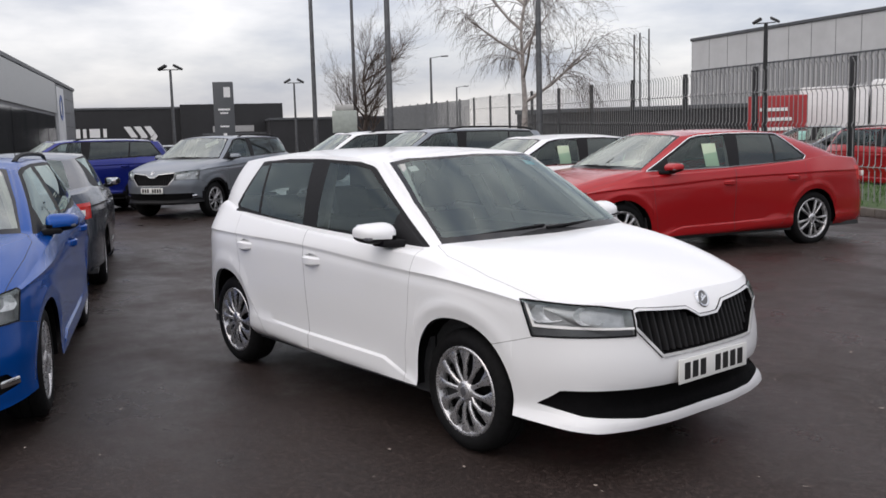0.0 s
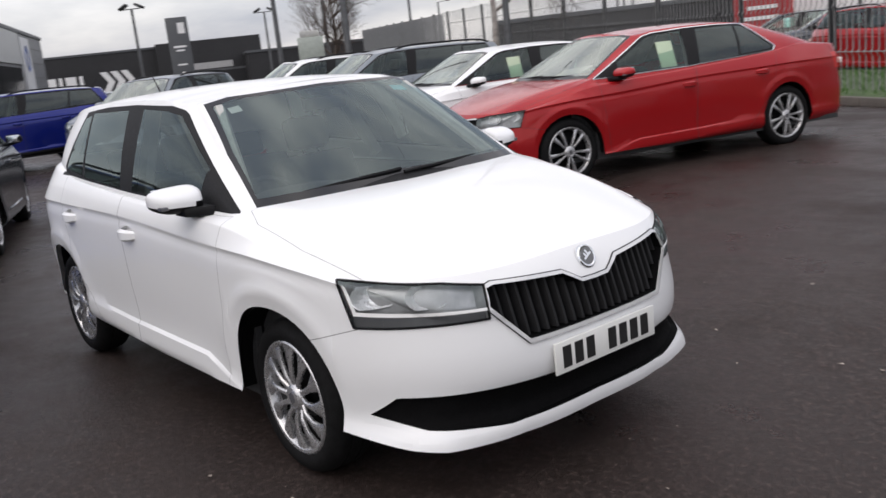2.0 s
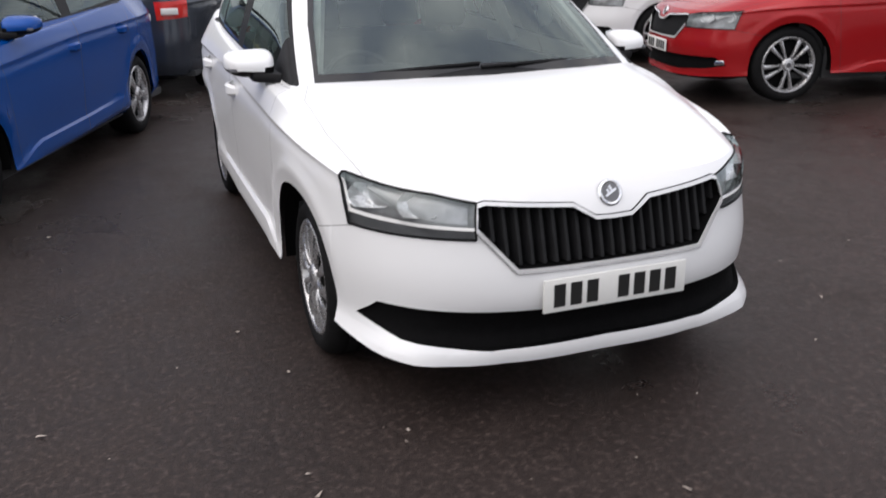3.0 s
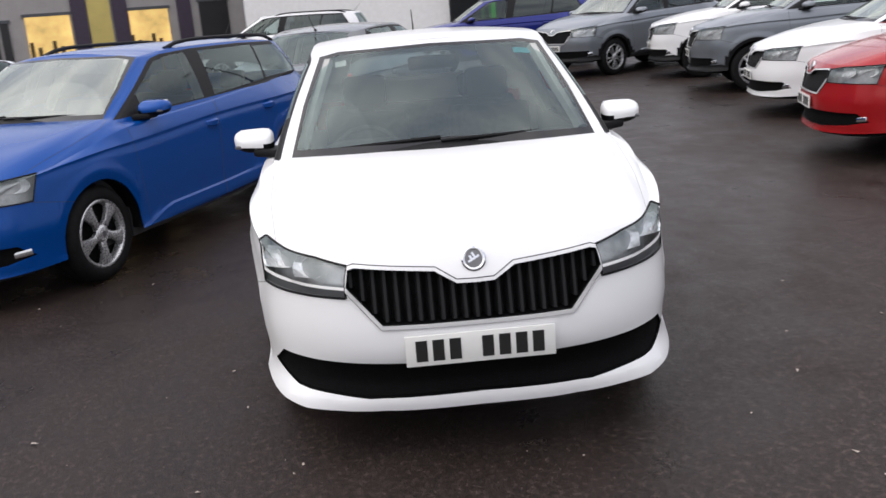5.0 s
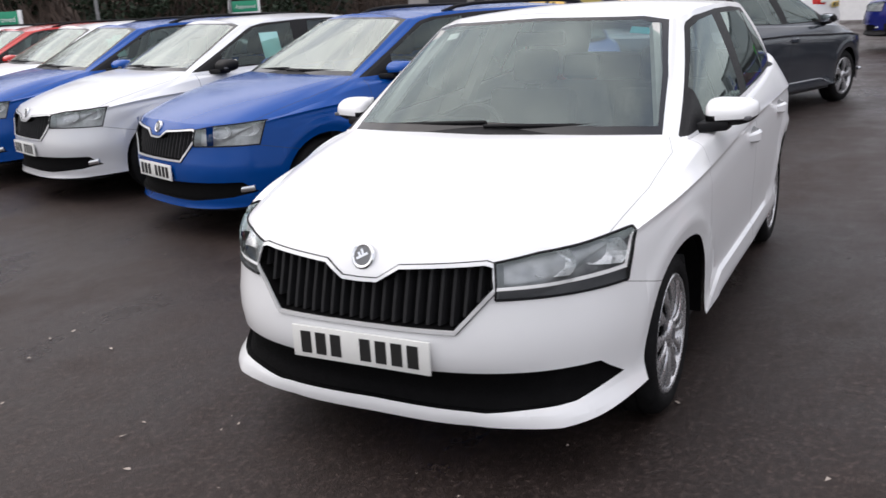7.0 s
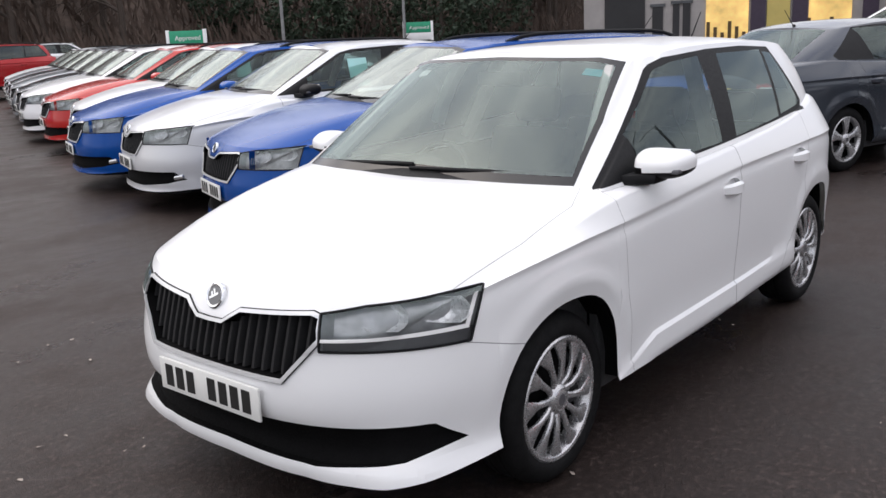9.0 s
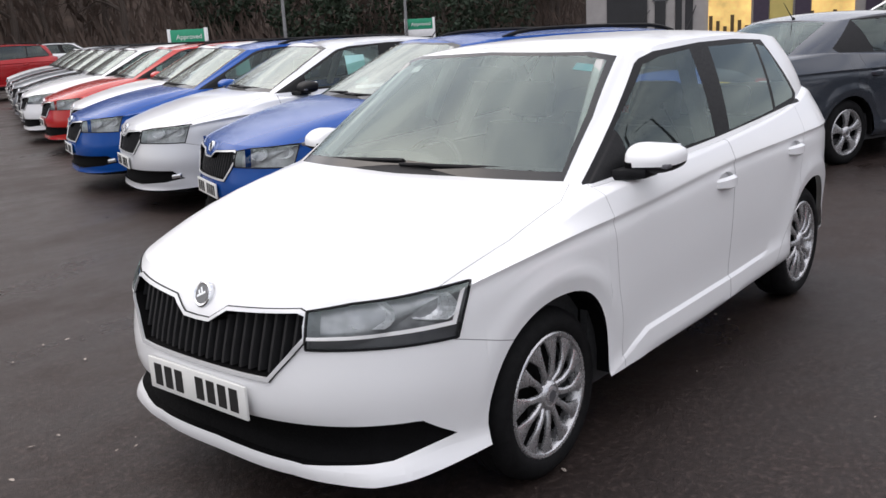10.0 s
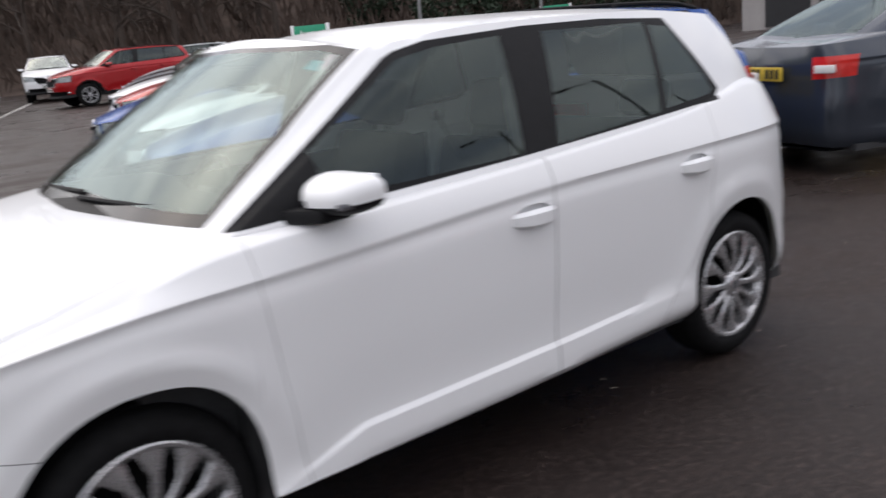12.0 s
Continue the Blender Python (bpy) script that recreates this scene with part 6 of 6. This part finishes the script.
# ---- trees ----
def limb(bm, tw, p, d, length, r, depth, rng, droop, spread, twig_r):
    """A bent tapered branch with smaller ones along it; the finest go into tw."""
    n, tgt = (5 if depth > 1 else 4), (bm if r > twig_r else tw)
    pts = [p]
    for i in range(n):
        d = (d + Vector((rng.uniform(-1, 1), rng.uniform(-1, 1), rng.uniform(-1, 1))) * 0.16 + Vector((0, 0, -droop if depth < 3 else 0.05))).normalized()
        pts.append(pts[-1] + d * (length / n))
    for i in range(n):
        r0, r1 = r * (1 - 0.65 * i / n), r * (1 - 0.65 * (i + 1) / n)
        tube(tgt, pts[i], pts[i + 1], r0, r1, 6 if r > 0.03 else 3, cap=False)
        if depth > 0 and i >= (1 if depth > 2 else 0):
            for q in range(2 if depth > 1 else 2):
                if rng.random() < (0.95 if depth > 2 else 0.8):
                    ax_ = d.cross(Vector((rng.uniform(-1, 1), rng.uniform(-1, 1), rng.uniform(-1, 1)))).normalized()
                    nd = (Matrix.Rotation(rng.uniform(spread * 0.6, spread * 1.3), 3, ax_) @ d).normalized()
                    limb(bm, tw, pts[i + 1], nd, length * rng.uniform(0.45, 0.68), max(0.004, r1 * 0.55), depth - 1, rng, droop, spread, twig_r)


def bare_tree(name, label, x, y, z, seed, height, r, droop, spread, bark, depth=4, start=0.35):
    rng = random.Random(seed)
    t = thing(name, label, "tree", m=pose(x, y, z))
    bm, tw = bmesh.new(), bmesh.new()
    pts = [Vector((0, 0, -0.2))]
    for i in range(7):
        pts.append(Vector((rng.uniform(-0.1, 0.1), rng.uniform(-0.1, 0.1), height * 0.72 * (i + 1) / 7)))
    for i in range(7):
        tube(bm, pts[i], pts[i + 1], r * (1 - 0.11 * i), r * (1 - 0.11 * (i + 1)), 9, cap=False)
        if (i + 1) / 7 > start:
            for q in range(2):
                a_ = rng.uniform(0, 6.28)
                d = Vector((math.cos(a_), math.sin(a_), rng.uniform(0.5, 1.1))).normalized()
                limb(bm, tw, pts[i + 1], d, height * rng.uniform(0.26, 0.40), r * 0.42, depth - 1, rng, droop, spread, 0.012)
    limb(bm, tw, pts[-1], Vector((0, 0, 1)), height * 0.3, r * 0.4, depth - 1, rng, droop, spread, 0.012)
    part("trunk", bm, bark, t)
    tagged(part("crown", tw, TWIG, t, smooth=False), "fine bare hanging twigs", kind="stuff")
    return t


bare_tree("birch_tree", "bare weeping birch with pale trunk beyond the fence", -17.1, 17.3, 0.2, 7, 7.6, 0.13, 0.16, 0.7, BIRCH)
bare_tree("bare_tree", "small dark bare tree with upright twigs", -30.4, 19.9, 0, 12, 5.7, 0.13, -0.05, 0.6, BARK, start=0.25)

# the wooded bank behind the rows
W0, W1 = Vector((22.0, -58.0, 0)), Vector((-44.0, -31.0, 0))
wd = (W1 - W0).normalized()
wn_ = Vector((wd.y, -wd.x, 0))
if wn_.y > 0:
    wn_ = -wn_
bk = bmesh.new()
g = [[bk.verts.new(W0 + wd * (i * 2.0 - 20) + wn_ * c + Vector((0, 0, h * (1 + 0.15 * noise.noise(Vector((i * 0.4, c * 0.3, 0)))) + 0.25 * noise.noise(Vector((i * 1.7, c, 5)))))) for c, h in ((0, 0.0), (1.5, 0.35), (4, 1.6), (8, 4.0), (13, 7.5), (20, 11.5), (32, 14))] for i in range(58)]
for r, q in zip(g, g[1:]):
    for i in range(len(r) - 1):
        bk.faces.new((r[i], r[i + 1], q[i + 1], q[i]))
tagged(part("bank", bk, BANKSOIL), "steep leaf-covered bank under bare trees", "bank", kind="structure")
bank_h = lambda c: float(np.interp(c, [0, 1.5, 4, 8, 13, 20, 32], [0, 0.35, 1.6, 4.0, 7.5, 11.5, 14]))
WOOD = "bare trees on the bank"
kinds = [bare_tree("bare_tree", "tall bare woodland tree on the bank", 0, 0, 0, 30 + i, 11 + i, 0.15 + 0.03 * i, 0.02, 0.6, BARK, depth=3, start=0.25) for i in range(3)]
rng = random.Random(9)
for i in range(54):
    src = kinds[i % 3]
    s_, c = rng.uniform(-16, 88), rng.choice((1, 2, 3, 5, 7, 10, 14)) + rng.uniform(0, 1)
    p = W0 + wd * s_ + wn_ * c
    m = Matrix.Translation((p.x, p.y, bank_h(c) - 0.1)) @ Matrix.Rotation(rng.uniform(0, 6.28), 4, "Z") @ Matrix.Rotation(rng.uniform(-0.07, 0.07), 4, "X")
    if i < 3:
        src.matrix_basis = m
        src["group"] = WOOD
    else:
        copy_thing(kinds[i % 3], m)["group"] = WOOD
# brushwood between the trunks
bv, bf = [], []
for i in range(9000):
    s_, c = rng.uniform(-16, 90), rng.uniform(0, 13)
    p = W0 + wd * s_ + wn_ * c
    z = bank_h(c)
    h, t = rng.uniform(0.5, 2.6), rng.uniform(0, 6.28)
    w_ = rng.uniform(0.012, 0.035)
    top = Vector((rng.uniform(-0.8, 0.8), rng.uniform(-0.8, 0.8), h))
    side = wd * w_
    n0 = len(bv)
    bv += [tuple(p - side + Vector((0, 0, z))), tuple(p + side + Vector((0, 0, z))), tuple(p + top * 0.55 + side * 0.7 + Vector((0, 0, z))), tuple(p + top + Vector((0.2, 0, z - 0.1)))]
    bf += [(n0, n0 + 1, n0 + 2), (n0, n0 + 2, n0 + 3)]
me = bpy.data.meshes.new("brushwood")
me.from_pydata(bv, [], bf)
me.materials.append(TWIG)
tagged(new("brushwood", me), "tangled bare brushwood on the bank", "brushwood", kind="stuff")
# evergreens at the wood's end
for k_, (s_, c, rad, h) in enumerate(((58, 1, 3.0, 5.0), (62, 2, 3.4, 6.5), (66, 0, 3.2, 6.0), (70, 1, 3.4, 7.0), (54, 4, 2.6, 6.0))):
    p = W0 + wd * s_ + wn_ * c
    t = thing("evergreen_bush", "large dark evergreen shrub at the edge of the wood", "shrub", "evergreens by the shops", m=pose(p.x, p.y, bank_h(c)))
    st = bmesh.new()
    tube(st, (0, 0, -0.1), (0, 0, h * 0.7), 0.15, 0.05, 7)
    part("trunk", st, BARK, t)
    lv, lf = [], []
    r2 = random.Random(50 + k_)
    for i in range(2600):
        u, v_ = r2.uniform(0, 6.28), r2.uniform(-1, 1)
        lump = 0.8 + 0.35 * noise.noise(Vector((math.cos(u) * 2, math.sin(u) * 2, v_ * 2 + k_)))
        rr = rad * lump * math.sqrt(max(0, 1 - v_ * v_)) * r2.uniform(0.75, 1.02)
        q = Vector((rr * math.cos(u), rr * math.sin(u), h * 0.5 * (1 + v_ * lump)))
        a1 = Vector((r2.uniform(-1, 1), r2.uniform(-1, 1), r2.uniform(-1, 1))).normalized() * 0.16
        a2 = Vector((r2.uniform(-1, 1), r2.uniform(-1, 1), r2.uniform(-1, 1))).normalized() * 0.10
        n0 = len(lv)
        lv += [tuple(q - a1), tuple(q + a2), tuple(q + a1), tuple(q - a2)]
        lf.append((n0, n0 + 1, n0 + 2, n0 + 3))
    me = bpy.data.meshes.new("crown")
    me.from_pydata(lv, [], lf)
    me.materials.append(EVERGREEN)
    o = tagged(new("crown", me), kind="stuff")
    o.parent = t

# pale flecks of leaf and grit on the asphalt
fv, ff = [], []
rng = random.Random(21)
for i in range(580):
    near = i >= 520
    x, y = (rng.uniform(1.0, 4.6), rng.uniform(-4.5, 4.0)) if near else (rng.uniform(-6, 5), rng.uniform(-6, 6))
    c = Vector((x, y, rise(x, y) + 0.006))
    size = rng.uniform(0.009, 0.019) if near else 0.003 + 0.013 * rng.random() ** 2
    turn, slim, count = rng.uniform(0, 6.28), rng.uniform(0.25, 0.8), rng.choice((3, 5, 6))
    n0 = len(fv)
    for q in range(count):
        a = 6.283 * q / count
        p = Vector((math.cos(a), math.sin(a) * slim, 0)) * size * rng.uniform(0.6, 1.25)
        fv.append(tuple(c + Matrix.Rotation(turn, 3, "Z") @ p + Vector((0, 0, rng.uniform(0, 0.006)))))
    ff.append(tuple(range(n0, n0 + count)))
me = bpy.data.meshes.new("leaf_litter")
me.from_pydata(fv, [], ff)
me.materials.append(LITTER)
tagged(new("leaf_litter", me), "small pale leaf flecks scattered on the asphalt", "litter", kind="stuff")
